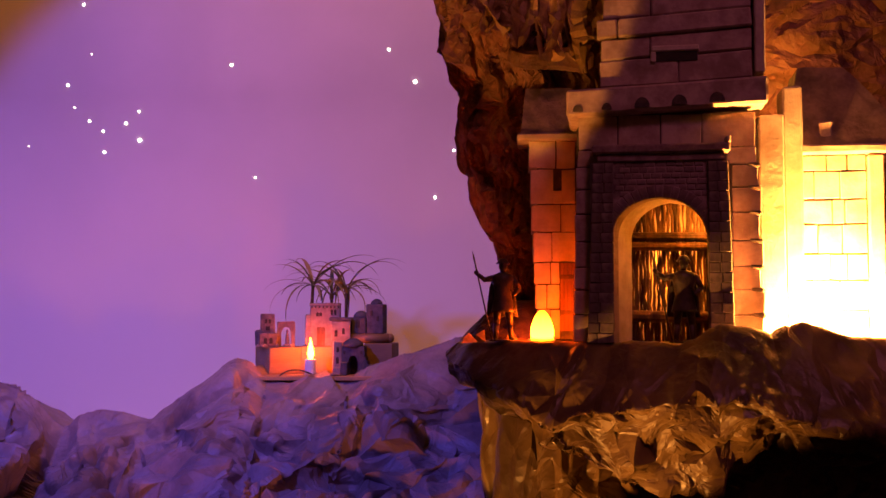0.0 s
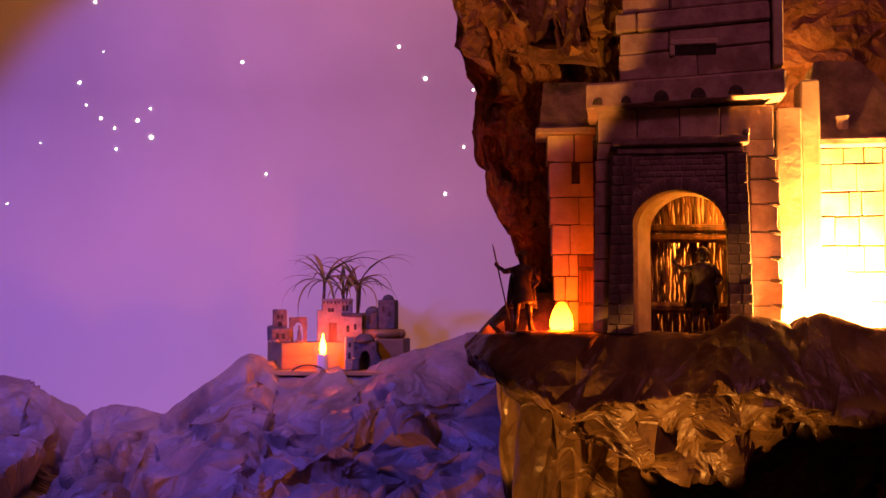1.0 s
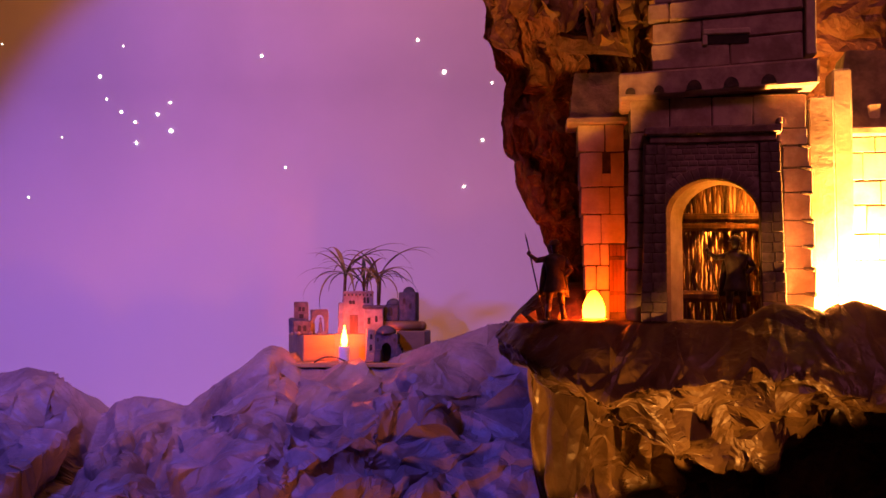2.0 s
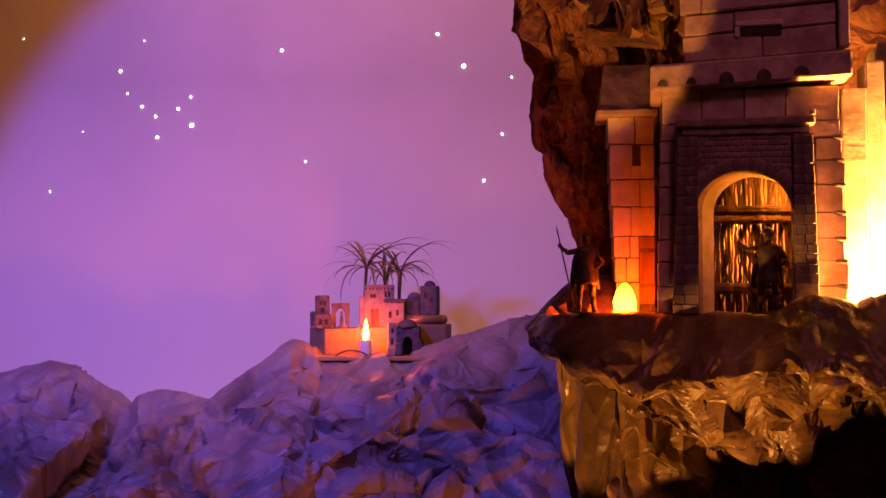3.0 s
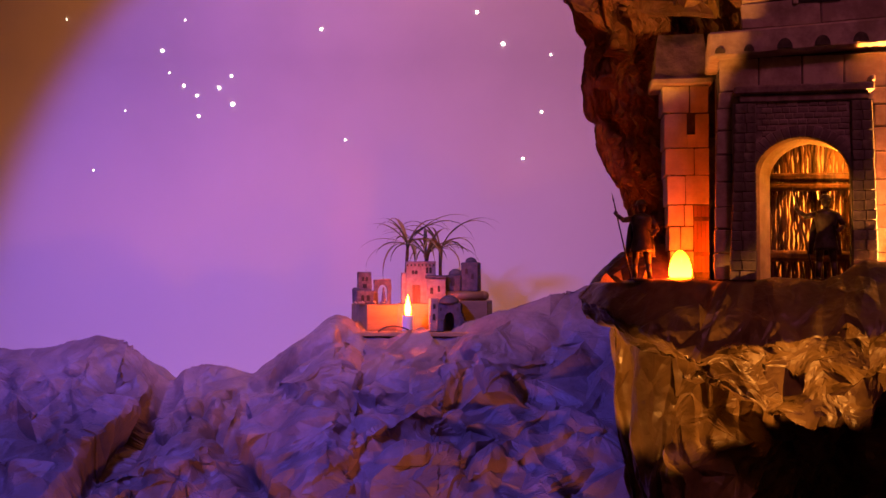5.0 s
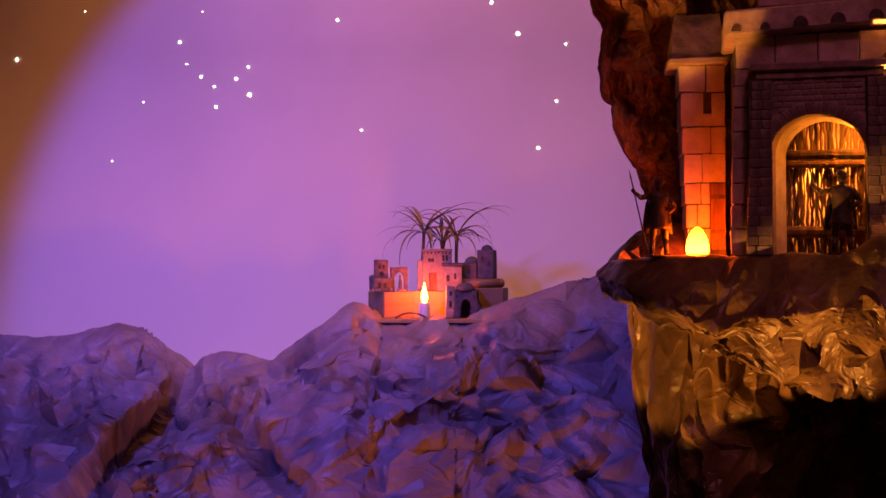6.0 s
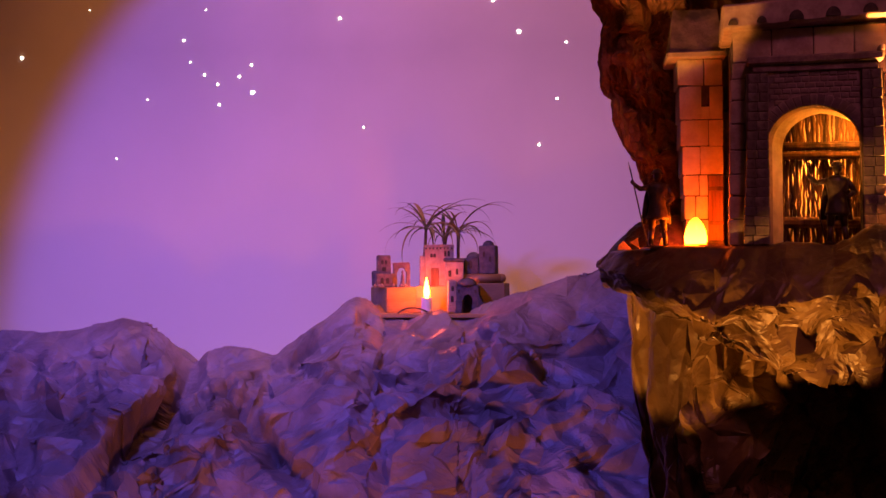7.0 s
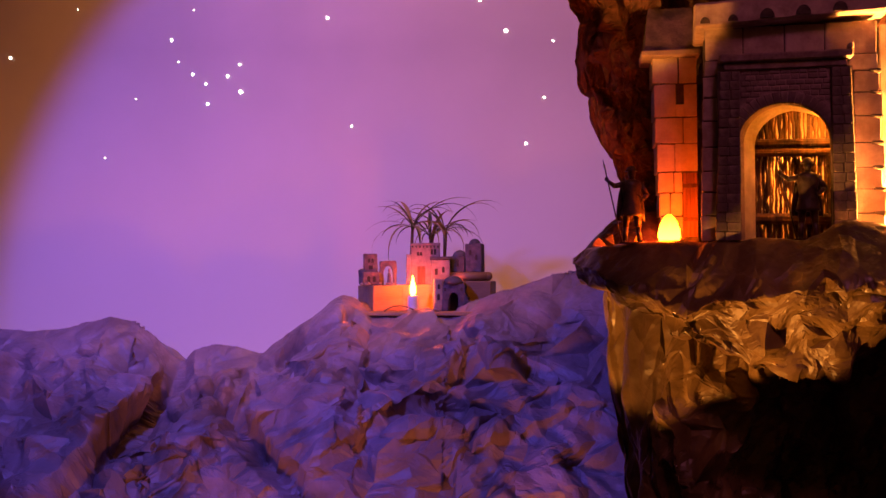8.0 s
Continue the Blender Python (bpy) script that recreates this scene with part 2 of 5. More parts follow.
def limb(bm, p0, p1, r0, r1, seg=10, caps=True):
    p0, p1 = Vector(p0), Vector(p1)
    d = p1 - p0
    m = Matrix.Translation((p0 + p1) / 2) @ d.to_track_quat("Z", "Y").to_matrix().to_4x4()
    bmesh.ops.create_cone(bm, cap_ends=True, segments=seg, radius1=r0, radius2=r1, depth=d.length, matrix=m)
    if caps:
        for p, r in ((p0, r0), (p1, r1)):
            bmesh.ops.create_uvsphere(bm, u_segments=seg, v_segments=6, radius=r, matrix=Matrix.Translation(p))


def lathe(bm, rings, seg=20, at=(0, 0, 0), squash=1.0):
    """rings of (radius, z) from below to above."""
    loops = []
    for r, z in rings:
        loops.append([bm.verts.new((at[0] + r * math.cos(2 * math.pi * i / seg), at[1] + squash * r * math.sin(2 * math.pi * i / seg), at[2] + z)) for i in range(seg)])
    for a, b in zip(loops, loops[1:]):
        for i in range(seg):
            bm.faces.new((a[i], a[(i + 1) % seg], b[(i + 1) % seg], b[i]))
    bm.faces.new(loops[0][::-1])
    bm.faces.new(loops[-1])
    return bm


def facet(u, v, seed):
    """Piecewise flat noise in 0..1: a lattice of random heights, each cell folded along a diagonal."""
    table = np.random.RandomState(seed).rand(64, 64)
    i, j = np.floor(u).astype(int), np.floor(v).astype(int)
    fu, fv = u - i, v - j
    h = lambda a, b: table[a % 64, b % 64]
    h00, h10, h01, h11 = h(i, j), h(i + 1, j), h(i, j + 1), h(i + 1, j + 1)
    one = np.where(fu > fv, h00 + fu * (h10 - h00) + fv * (h11 - h10), h00 + fv * (h01 - h00) + fu * (h11 - h01))
    two = np.where(fu + fv < 1, h00 + fu * (h10 - h00) + fv * (h01 - h00), h11 + (1 - fu) * (h01 - h11) + (1 - fv) * (h10 - h11))
    return np.where((i + j) % 2 == 0, one, two)


def crumple(u, v, size, seed, octaves=4, gain=0.5):
    """Creased paper: folded facets at several sizes, each turned and bent a little. u, v in metres."""
    total = np.zeros_like(u)
    amp = 1.0
    for k in range(octaves):
        a = 0.6 + 1.1 * k + seed
        w = size * 0.45
        uu = u + w * np.sin(v / size * 1.7 + seed + k) + 0.5 * w * np.sin(v / size * 4.1 + 2 * k)
        vv = v + w * np.sin(u / size * 1.9 + 2.1 * seed + k) + 0.5 * w * np.sin(u / size * 3.7 + k)
        p, q = (uu * math.cos(a) - vv * math.sin(a)) / size, (uu * math.sin(a) + vv * math.cos(a)) / size
        f = facet(p + 11.3 * k, q * 0.8 + 7.7 * k, seed * 13 + k)
        total += amp * (f - 0.5 if k % 2 == 0 else np.abs(2 * f - 1) - 0.5)
        amp *= gain
        size *= 0.52
    return total


def displaced(P, h):
    du, dv = np.gradient(P, axis=0), np.gradient(P, axis=1)
    n = np.cross(du, dv)
    n /= np.linalg.norm(n, axis=2, keepdims=True) + 1e-12
    return P + n * h[..., None]


def sheet(name, P, mat, parent=None, step=(2, 2), seed=1, keep=0, sharp=22):
    """An irregular sheet of flat triangles: every few rows and columns of P are kept, shifted at random within their cell; keep: first columns left as they are."""
    r = np.random.RandomState(seed)
    nu, nv = P.shape[:2]
    iu, iv = np.arange(0, nu, step[0]), np.concatenate([np.arange(keep), np.arange(keep, nv, step[1])])
    I, J = np.meshgrid(iu, iv, indexing="ij")
    shift = r.randint(-(step[0] // 2), step[0] // 2 + 1, I.shape), r.randint(-(step[1] // 2), step[1] // 2 + 1, I.shape)
    I = np.clip(I + shift[0], 0, nu - 1)
    J = np.where(J < keep, J, np.clip(J + shift[1], keep, nv - 1))
    I[0], I[-1], J[:, -1] = 0, nu - 1, nv - 1
    V = P[I, J]
    idx = np.arange(V.shape[0] * V.shape[1]).reshape(V.shape[:2])
    a, b, c, d = idx[:-1, :-1].ravel(), idx[1:, :-1].ravel(), idx[1:, 1:].ravel(), idx[:-1, 1:].ravel()
    flip = r.rand(len(a)) < 0.5
    t1 = np.where(flip[:, None], np.stack([a, b, c], 1), np.stack([a, b, d], 1))
    t2 = np.where(flip[:, None], np.stack([a, c, d], 1), np.stack([b, c, d], 1))
    me = bpy.data.meshes.new(name)
    me.from_pydata(V.reshape(-1, 3).tolist(), [], np.concatenate([t1, t2]).tolist())
    me.materials.append(mat)
    me.polygons.foreach_set("use_smooth", [True] * len(me.polygons))
    me.set_sharp_from_angle(angle=radians(sharp))
    ob = new(name, me)
    ob.parent = parent
    return ob


def creased_sheet(name, P, mat, step, levels, amp, seed=1, fall=0.48, sharp=16, calm=None):
    """Crumpled paper over the surface P: large irregular triangles with random heights, halved again and again, each time with smaller
    heights, so that the creases run along their edges. amp: the first heights in metres; calm: a factor on the heights all over P."""
    r = np.random.RandomState(seed)
    nu, nv = P.shape[:2]
    iu, iv = np.linspace(0, nu - 1, (nu - 1) // step[0] + 1), np.linspace(0, nv - 1, (nv - 1) // step[1] + 1)
    I, J = np.meshgrid(iu, iv, indexing="ij")
    I[1:-1, :] += r.uniform(-0.42, 0.42, I[1:-1, :].shape) * step[0]
    J[:, 1:-1] += r.uniform(-0.42, 0.42, J[:, 1:-1].shape) * step[1]
    uv = np.stack([I.ravel(), J.ravel()], 1)
    h = r.randn(len(uv)) * amp
    idx = np.arange(len(uv)).reshape(I.shape)
    a, b, c, d = idx[:-1, :-1].ravel(), idx[1:, :-1].ravel(), idx[1:, 1:].ravel(), idx[:-1, 1:].ravel()
    flip = (r.rand(len(a)) < 0.5)[:, None]
    T = np.concatenate([np.where(flip, np.stack([a, b, c], 1), np.stack([a, b, d], 1)), np.where(flip, np.stack([a, c, d], 1), np.stack([b, c, d], 1))])
    for level in range(levels):
        amp *= fall
        E = np.sort(np.concatenate([T[:, [0, 1]], T[:, [1, 2]], T[:, [2, 0]]]), 1)
        key, inv = np.unique(E[:, 0].astype(np.int64) * len(uv) + E[:, 1], return_inverse=True)
        e0, e1 = key // len(uv), key % len(uv)
        k = r.uniform(0.40, 0.60, (len(key), 1))
        m = len(uv) + inv.ravel().reshape(3, -1)
        uv = np.concatenate([uv, uv[e0] * k + uv[e1] * (1 - k)])
        h = np.concatenate([h, h[e0] * k[:, 0] + h[e1] * (1 - k[:, 0]) + amp * r.randn(len(key)) * r.rand(len(key)) ** 1.5])
        T = np.concatenate([np.stack([T[:, 0], m[0], m[2]], 1), np.stack([m[0], T[:, 1], m[1]], 1), np.stack([m[2], m[1], T[:, 2]], 1), np.stack([m[0], m[1], m[2]], 1)])
    n = np.cross(np.gradient(P, axis=0), np.gradient(P, axis=1))
    n /= np.linalg.norm(n, axis=2, keepdims=True) + 1e-12
    i0, j0 = np.clip(uv[:, 0].astype(int), 0, nu - 2), np.clip(uv[:, 1].astype(int), 0, nv - 2)
    fu, fv = (uv[:, 0] - i0)[:, None], (uv[:, 1] - j0)[:, None]
    at = lambda A: (A[i0, j0] * (1 - fu) + A[i0 + 1, j0] * fu) * (1 - fv) + (A[i0, j0 + 1] * (1 - fu) + A[i0 + 1, j0 + 1] * fu) * fv
    if calm is not None:
        h = h * at(calm[..., None])[:, 0]
    V = at(P) + at(n) * h[:, None]
    me = bpy.data.meshes.new(name)
    me.from_pydata(V.tolist(), [], T.tolist())
    me.materials.append(mat)
    me.polygons.foreach_set("use_smooth", [True] * len(me.polygons))
    me.set_sharp_from_angle(angle=radians(sharp))
    return new(name, me)


def smooth_curve(points, n, passes=0):
    """n points evenly along a soft curve through the given ones."""
    p = np.array(points, float)
    s = np.concatenate([[0], np.cumsum(np.linalg.norm(np.diff(p, axis=0), axis=1))])
    t = np.linspace(0, s[-1], n)
    q = np.stack([np.interp(t, s, p[:, k]) for k in range(p.shape[1])], 1)
    for _ in range(passes or max(2, n // 40)):
        q[1:-1] = (q[:-2] + 2 * q[1:-1] + q[2:]) / 4
    return q


# ---- the room and the table ----
part("floor", boxed(-1.8, 1.6, -1.2, 1.95, -0.06, 0.0), TABLE)
part("ceiling", boxed(-1.8, 1.6, -1.2, 1.95, 2.5, 2.56), ROOM_PAINT)
part("wall_north", boxed(-1.8, 1.6, 1.95, 2.01, 0, 2.5), ROOM_PAINT)
part("wall_south", boxed(-1.8, 1.6, -1.26, -1.2, 0, 2.5), ROOM_PAINT)
part("wall_west", boxed(-1.86, -1.8, -1.2, 1.95, 0, 2.5), ROOM_PAINT)
part("wall_east", boxed(1.6, 1.66, -1.2, 1.95, 0, 2.5), ROOM_PAINT)
for o in list(scene.objects):
    if o.name in ("floor", "ceiling") or o.name.startswith("wall_"):
        tagged(o, "plain dark " + o.name.split("_")[0] + " of the room", o.name.split("_")[0], kind="structure")
table = thing("display_table", (-0.1, 1.2, 0), 0, "dark wooden table under the model landscape", "table")
part("tabletop", boxed(-1.5, 1.5, -0.75, 0.62, 0.66, 0.70, bevel=0.003), TABLE, table)
for sx in (-1.42, 1.42):
    for sy in (-0.68, 0.55):
        part("leg", boxed(sx - 0.03, sx + 0.03, sy - 0.03, sy + 0.03, 0, 0.66, bevel=0.003), TABLE, table)
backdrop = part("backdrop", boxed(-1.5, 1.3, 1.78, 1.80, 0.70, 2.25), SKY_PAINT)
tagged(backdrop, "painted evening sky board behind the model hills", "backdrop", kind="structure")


# ---- stars on the backdrop ----
def star_light(x, z, r):
    bm = bmesh.new()
    bmesh.ops.create_icosphere(bm, subdivisions=2, radius=r, matrix=Matrix.Translation((x, 1.7795, z)) @ Matrix.Diagonal((1, 0.6, 1, 1)))
    ob = part("star_light", bm, STAR, None, smooth=True)
    tagged(ob, "tiny warm white star light in the sky board", "light", "stars in the sky")


STARS = [(-0.910, 1.540, 26), (-0.624, 1.566, 24), (-0.612, 1.528, 14), (-0.587, 1.506, 22), (-0.564, 1.489, 20), (-0.526, 1.502, 24),
         (-0.505, 1.522, 20), (-0.503, 1.474, 32), (-0.561, 1.454, 22), (-0.352, 1.600, 24), (-0.311, 1.412, 16), (-0.046, 1.572, 32),
         (0.034, 1.553, 18), (0.018, 1.457, 20), (-0.013, 1.379, 22), (-0.741, 1.363, 12), (-0.687, 1.464, 10), (-0.090, 1.626, 24), (-0.585, 1.618, 10), (-0.60, 1.702, 24), (-0.79, 1.622, 10)]
for x, z, d in STARS:
    star_light(x, z, d * 0.0001)


# ---- the paper hills ----
RIDGE_X = [-1.45, -1.0, -0.81, -0.72, -0.676, -0.629, -0.583, -0.558, -0.537, -0.52, -0.50, -0.475, -0.405, -0.376, -0.343, -0.31, -0.285, -0.262, -0.24, -0.13, -0.09, -0.058, -0.018, 0.014, 0.062, 0.30, 1.25]
RIDGE_Z = [1.02, 1.07, 1.079, 1.075, 1.083, 1.100, 1.092, 1.071, 1.042, 1.038, 1.051, 1.057, 1.049, 1.067, 1.091, 1.112, 1.125, 1.119, 1.1005, 1.1005, 1.121, 1.135, 1.147, 1.155, 1.17, 1.22, 1.24]
# folds: ends in the plane of the slope (x, z), half width, height
FOLDS = [((-0.533, 1.036), (-0.565, 0.975), 0.050, 0.024), ((-0.565, 0.975), (-0.64, 0.88), 0.055, 0.026), ((-0.275, 1.112), (-0.338, 1.078), 0.030, 0.020), ((-0.338, 1.078), (-0.44, 1.00), 0.034, 0.022),
         ((-0.52, 0.925), (-0.45, 0.932), 0.040, 0.022), ((-0.45, 0.932), (-0.395, 0.955), 0.036, 0.020), ((-0.375, 0.968), (-0.27, 0.992), 0.050, 0.024), ((-0.33, 0.895), (-0.213, 0.960), 0.045, 0.030),
         ((-0.213, 0.960), (-0.12, 1.020), 0.045, 0.030), ((-0.12, 1.020), (-0.065, 1.038), 0.045, 0.026), ((-0.065, 1.038), (0.06, 0.99), 0.045, 0.022), ((-0.20, 0.950), (-0.10, 0.945), 0.030, 0.020),
         ((-0.49, 1.00), (-0.435, 1.02), 0.022, 0.016), ((-0.76, 0.93), (-0.66, 1.03), 0.060, 0.014), ((-0.17, 1.065), (0.02, 1.095), 0.040, 0.012), ((-0.44, 1.0), (-0.47, 0.96), 0.030, 0.018)]
GULLIES = [((-0.520, 1.034), (-0.535, 0.985), 0.020, 0.035), ((-0.535, 0.985), (-0.60, 0.87), 0.024, 0.040), ((-0.456, 0.997), (-0.39, 0.940), 0.018, 0.028), ((-0.39, 0.940), (-0.28, 0.872), 0.018, 0.030),
           ((-0.26, 1.098), (-0.42, 1.015), 0.010, 0.016), ((-0.10, 1.06), (0.0, 1.02), 0.014, 0.014), ((-0.115, 0.975), (-0.09, 0.93), 0.020, 0.020), ((-0.29, 1.03), (-0.20, 1.00), 0.014, 0.012)]


def tent(X, Z, a, b, half, lip=1.0):
    """A fold along a line; lip: how steep its lower side is."""
    ax, az = a
    dx, dz = b[0] - ax, b[1] - az
    t = np.clip(((X - ax) * dx + (Z - az) * dz) / (dx * dx + dz * dz), 0, 1)
    d = np.hypot(X - ax - t * dx, Z - az - t * dz)
    over = (dx * (Z - az) - dz * (X - ax)) * (1 if dx > 0 else -1) > 0
    return np.clip(1 - d / np.where(over, half, half * lip), 0, 1)


def paper_hills():
    nu, nv = 1500, 800
    x = np.concatenate([np.linspace(-1.45, -0.90, 160), np.linspace(-0.895, 0.20, 1180), np.linspace(0.205, 1.25, 160)])
    top = np.interp(x, RIDGE_X, RIDGE_Z)
    y_top = 1.50 - 0.022 * np.clip(1.6 - np.abs(x + 0.185) / 0.05, 0, 1)
    v = np.linspace(0, 1, nv)
    split = 0.86
    f = np.clip(v / split, 0, 1)[None, :]
    b = np.clip((v - split) / (1 - split), 0, 1)[None, :]
    z = 0.70 + (top[:, None] - 0.70) * f - 0.10 * b
    y = 1.14 + (y_top[:, None] - 1.14) * f ** 1.25 + (1.772 - y_top[:, None]) * b
    X = np.repeat(x[:, None], nv, 1)
    plateau = np.clip(1 - np.abs(X + 0.185) / 0.075, 0, 1)
    z = np.where((b > 0), np.where(plateau > 0, top[:, None] - 0.10 * np.clip(b - 0.45, 0, 1), z), z)
    P = np.stack([X, y, z], -1)
    fade = np.clip((1 - f) / 0.12, 0.16, 1) * np.where(b > 0, np.clip(1 - plateau * 1.5, 0.02, 1), 1)
    w = v[None, :] * 0.62 + 0 * X
    h = 0.040 * crumple(X, w, 0.14, 3, 1)
    for a, c, half, high in FOLDS:
        h = h + 0.62 * high * tent(X, z, a, c, half, 0.35)
    for a, c, half, high in GULLIES:
        h = h - high * tent(X, z, a, c, half)
    r = np.random.RandomState(21)
    for _ in range(46):
        cx, cz, ang, long = r.uniform(-0.85, 0.12), r.uniform(0.84, 1.08), r.uniform(-1.2, 1.2), r.uniform(0.05, 0.19)
        a, c = (cx - long * math.cos(ang), cz - long * math.sin(ang)), (cx + long * math.cos(ang), cz + long * math.sin(ang))
        bow = 0.012 * np.sin((X - cx) * 22 + cz * 40)
        h = h + r.choice((1, 1, -1)) * r.uniform(0.004, 0.009) * tent(X, z + bow, a, c, r.uniform(0.010, 0.030), r.uniform(0.2, 0.6))
    h = h * fade
    for _ in range(5):
        h[1:-1] = (h[:-2] + 2 * h[1:-1] + h[2:]) / 4
        h[:, 1:-1] = (h[:, :-2] + 2 * h[:, 1:-1] + h[:, 2:]) / 4
    P2 = displaced(P, h)
    if (P2[700, 400] - P[700, 400])[1] * h[700, 400] > 0:
        P2 = displaced(P, -h)
    P2[..., 1] = np.minimum(P2[..., 1], 1.774)
    ob = creased_sheet("paper_hills", P2, HILL_PAPER, (40, 34), 4, 0.0082, 3, 0.46, 12, np.clip(fade, 0.5, 1) + 0 * X)
    co = np.zeros(3 * len(ob.data.vertices), np.float32)
    ob.data.vertices.foreach_get("co", co)
    co[1::3] = np.minimum(co[1::3], 1.776)
    ob.data.vertices.foreach_set("co", co)
    tagged(ob, "creased grey-brown paper hills in blue light", "hills", kind="structure")


paper_hills()


# ---- the paper cliff and the ledge under the castle ----
def paper_cliff():
    nz, na = 640, 640
    z = np.linspace(0.95, 1.62, nz)
    left = np.interp(z, [0.95, 1.172, 1.22, 1.253, 1.266, 1.286, 1.303, 1.309, 1.35, 1.376, 1.381, 1.411, 1.431, 1.455, 1.55, 1.75],
                     [0.10, 0.075, 0.049, 0.040, 0.030, 0.0235, 0.0225, 0.0155, 0.010, 0.013, 0.0065, -0.002, -0.001, -0.007, -0.03, -0.06])
    s = np.linspace(0, 1, na)
    ang = np.clip(s / 0.55, 0, 1) * math.pi / 2
    along = np.clip((s - 0.55) / 0.45, 0, 1)
    mid = 0.16
    front = np.interp(z, [0.95, 1.30, 1.36, 1.42, 1.50, 1.75], [0.86, 0.855, 0.845, 0.82, 0.80, 0.78])
    X = mid - (mid - left[:, None]) * np.cos(ang)[None, :] + along[None, :] * 0.50
    Y = 0.875 - (0.875 - front[:, None]) * np.sin(ang)[None, :] ** 0.8
    Z = np.repeat(z[:, None], na, 1)
    P = np.stack([X, Y, Z], -1)
    S = s[None, :] * 0.75 + 0 * X
    h = 0.020 * crumple(S, Z * 0.8, 0.060, 8, 2, 0.5)
    for zc, deep in ((1.302, 0.010), (1.365, 0.006), (1.245, 0.006)):
        h = h - deep * np.clip(1 - np.abs(Z - zc - 0.008 * np.sin(S * 30)) / 0.010, 0, 1)
    h = h * np.clip(s / 0.16, 0.16, 1)[None, :]
    Q = displaced(P, h)
    if (Q[250, 500] - P[250, 500])[1] * h[250, 500] > 0:
        Q = displaced(P, -h)
    back = np.stack([Q[:, :1, 0] + 0.04, Q[:, :1, 1] + 0.06, Q[:, :1, 2]], -1)
    far = np.stack([Q[:, :1, 0] + 0.30, Q[:, :1, 1] + 0.07, Q[:, :1, 2]], -1)
    ob = creased_sheet("paper_cliff", np.concatenate([far, back, Q], 1), CLIFF_PAPER, (15, 15), 3, 0.0046, 5, 0.55, 16, np.concatenate([0 * Z[:, :2], np.clip(s / 0.16, 0.5, 1)[None, :] + 0 * Z], 1))
    tagged(ob, "dark brown creased paper cliff behind the castle", "rock", kind="structure")


def paper_ledge():
    """An overhanging crumpled rim: a dark upper slope out to a break line, a lit slope in to a torn edge, a deep recess and a folded foot."""
    plan = smooth_curve([(0.14, 1.00), (0.048, 0.925), (0.010, 0.862), (0.001, 0.80), (0.010, 0.762), (0.026, 0.728), (0.044, 0.700), (0.066, 0.674), (0.10, 0.656), (0.15, 0.640), (0.205, 0.632), (0.30, 0.64), (0.45, 0.68), (0.60, 0.84)], 1800, 500)
    tang = np.gradient(plan, axis=0)
    tang /= np.linalg.norm(tang, axis=1, keepdims=True)
    inward = np.stack([-tang[:, 1], tang[:, 0]], 1)
    arc = np.concatenate([[0], np.cumsum(np.linalg.norm(np.diff(plan, axis=0), axis=1))])
    k = np.where(plan[:, 1] > 0.80, 0.0, plan[:, 0])
    along = lambda xs, vs: np.interp(k, xs, vs)
    tear = 0.0025 * np.sin(arc * 110) + 0.0012 * np.sin(arc * 310 + 1)
    rim_z = along([0, 0.03, 0.088, 0.105, 0.118, 0.135, 0.150, 0.168, 0.185, 0.203, 0.228, 0.240, 0.260, 0.30], [1.175, 1.177, 1.175, 1.179, 1.176, 1.175, 1.181, 1.1885, 1.187, 1.182, 1.1905, 1.188, 1.181, 1.180])
    rim_in = along([0, 0.02, 0.044, 0.066, 0.10, 0.15, 0.20, 0.30], [0.010, 0.022, 0.036, 0.044, 0.046, 0.046, 0.044, 0.036])
    break_z = along([0, 0.01, 0.026, 0.044, 0.066, 0.10, 0.15, 0.178, 0.205, 0.235, 0.30], [1.164, 1.157, 1.148, 1.138, 1.124, 1.136, 1.142, 1.143, 1.133, 1.127, 1.130]) + 0.5 * tear
    edge_z = along([0, 0.012, 0.026, 0.044, 0.066, 0.10, 0.125, 0.15, 0.178, 0.205, 0.23, 0.30], [1.150, 1.142, 1.131, 1.119, 1.107, 1.090, 1.083, 1.086, 1.101, 1.117, 1.105, 1.115]) + tear
    edge_in = along([0, 0.026, 0.066, 0.10, 0.15, 0.20, 0.30], [0.004, 0.010, 0.016, 0.022, 0.032, 0.032, 0.025])
    hollow_in = edge_in + along([0, 0.026, 0.044, 0.066, 0.10, 0.15, 0.20, 0.30], [0.020, 0.034, 0.050, 0.065, 0.090, 0.11, 0.10, 0.07])
    body_in = along([0, 0.02, 0.044, 0.066, 0.10, 0.15, 0.20, 0.30], [0.034, 0.032, 0.042, 0.085, 0.15, 0.18, 0.17, 0.11]) + 0.005 * np.sin(arc * 120)
    foot_in = along([0, 0.026, 0.044, 0.066, 0.10, 0.15, 0.20, 0.30], [0.045, 0.036, 0.034, 0.060, 0.12, 0.17, 0.17, 0.12]) + 0.006 * np.sin(arc * 90 + 1)
    one = np.ones_like(k)
    rings = [(0.22 * one, 1.1740 * one), (rim_in + 0.016, 1.1745 * one), (rim_in + 0.004, rim_z), (rim_in - 0.002, rim_z - 0.002), (0.0 * one, break_z), (edge_in, edge_z), (edge_in + 0.004, edge_z - 0.0015),
             (hollow_in, edge_z - 0.002 - 0.10 * (hollow_in - edge_in)), (body_in, 1.055 * one), (foot_in, 0.985 * one), (foot_in + 0.025, 0.86 * one), (foot_in + 0.02, 0.70 * one)]
    counts = (50, 20, 10, 150, 230, 16, 90, 150, 150, 70, 50)
    off, zz = [], []
    for (o0, z0), (o1, z1), n in zip(rings, rings[1:], counts):
        t = np.arange(n)[None, :] / n
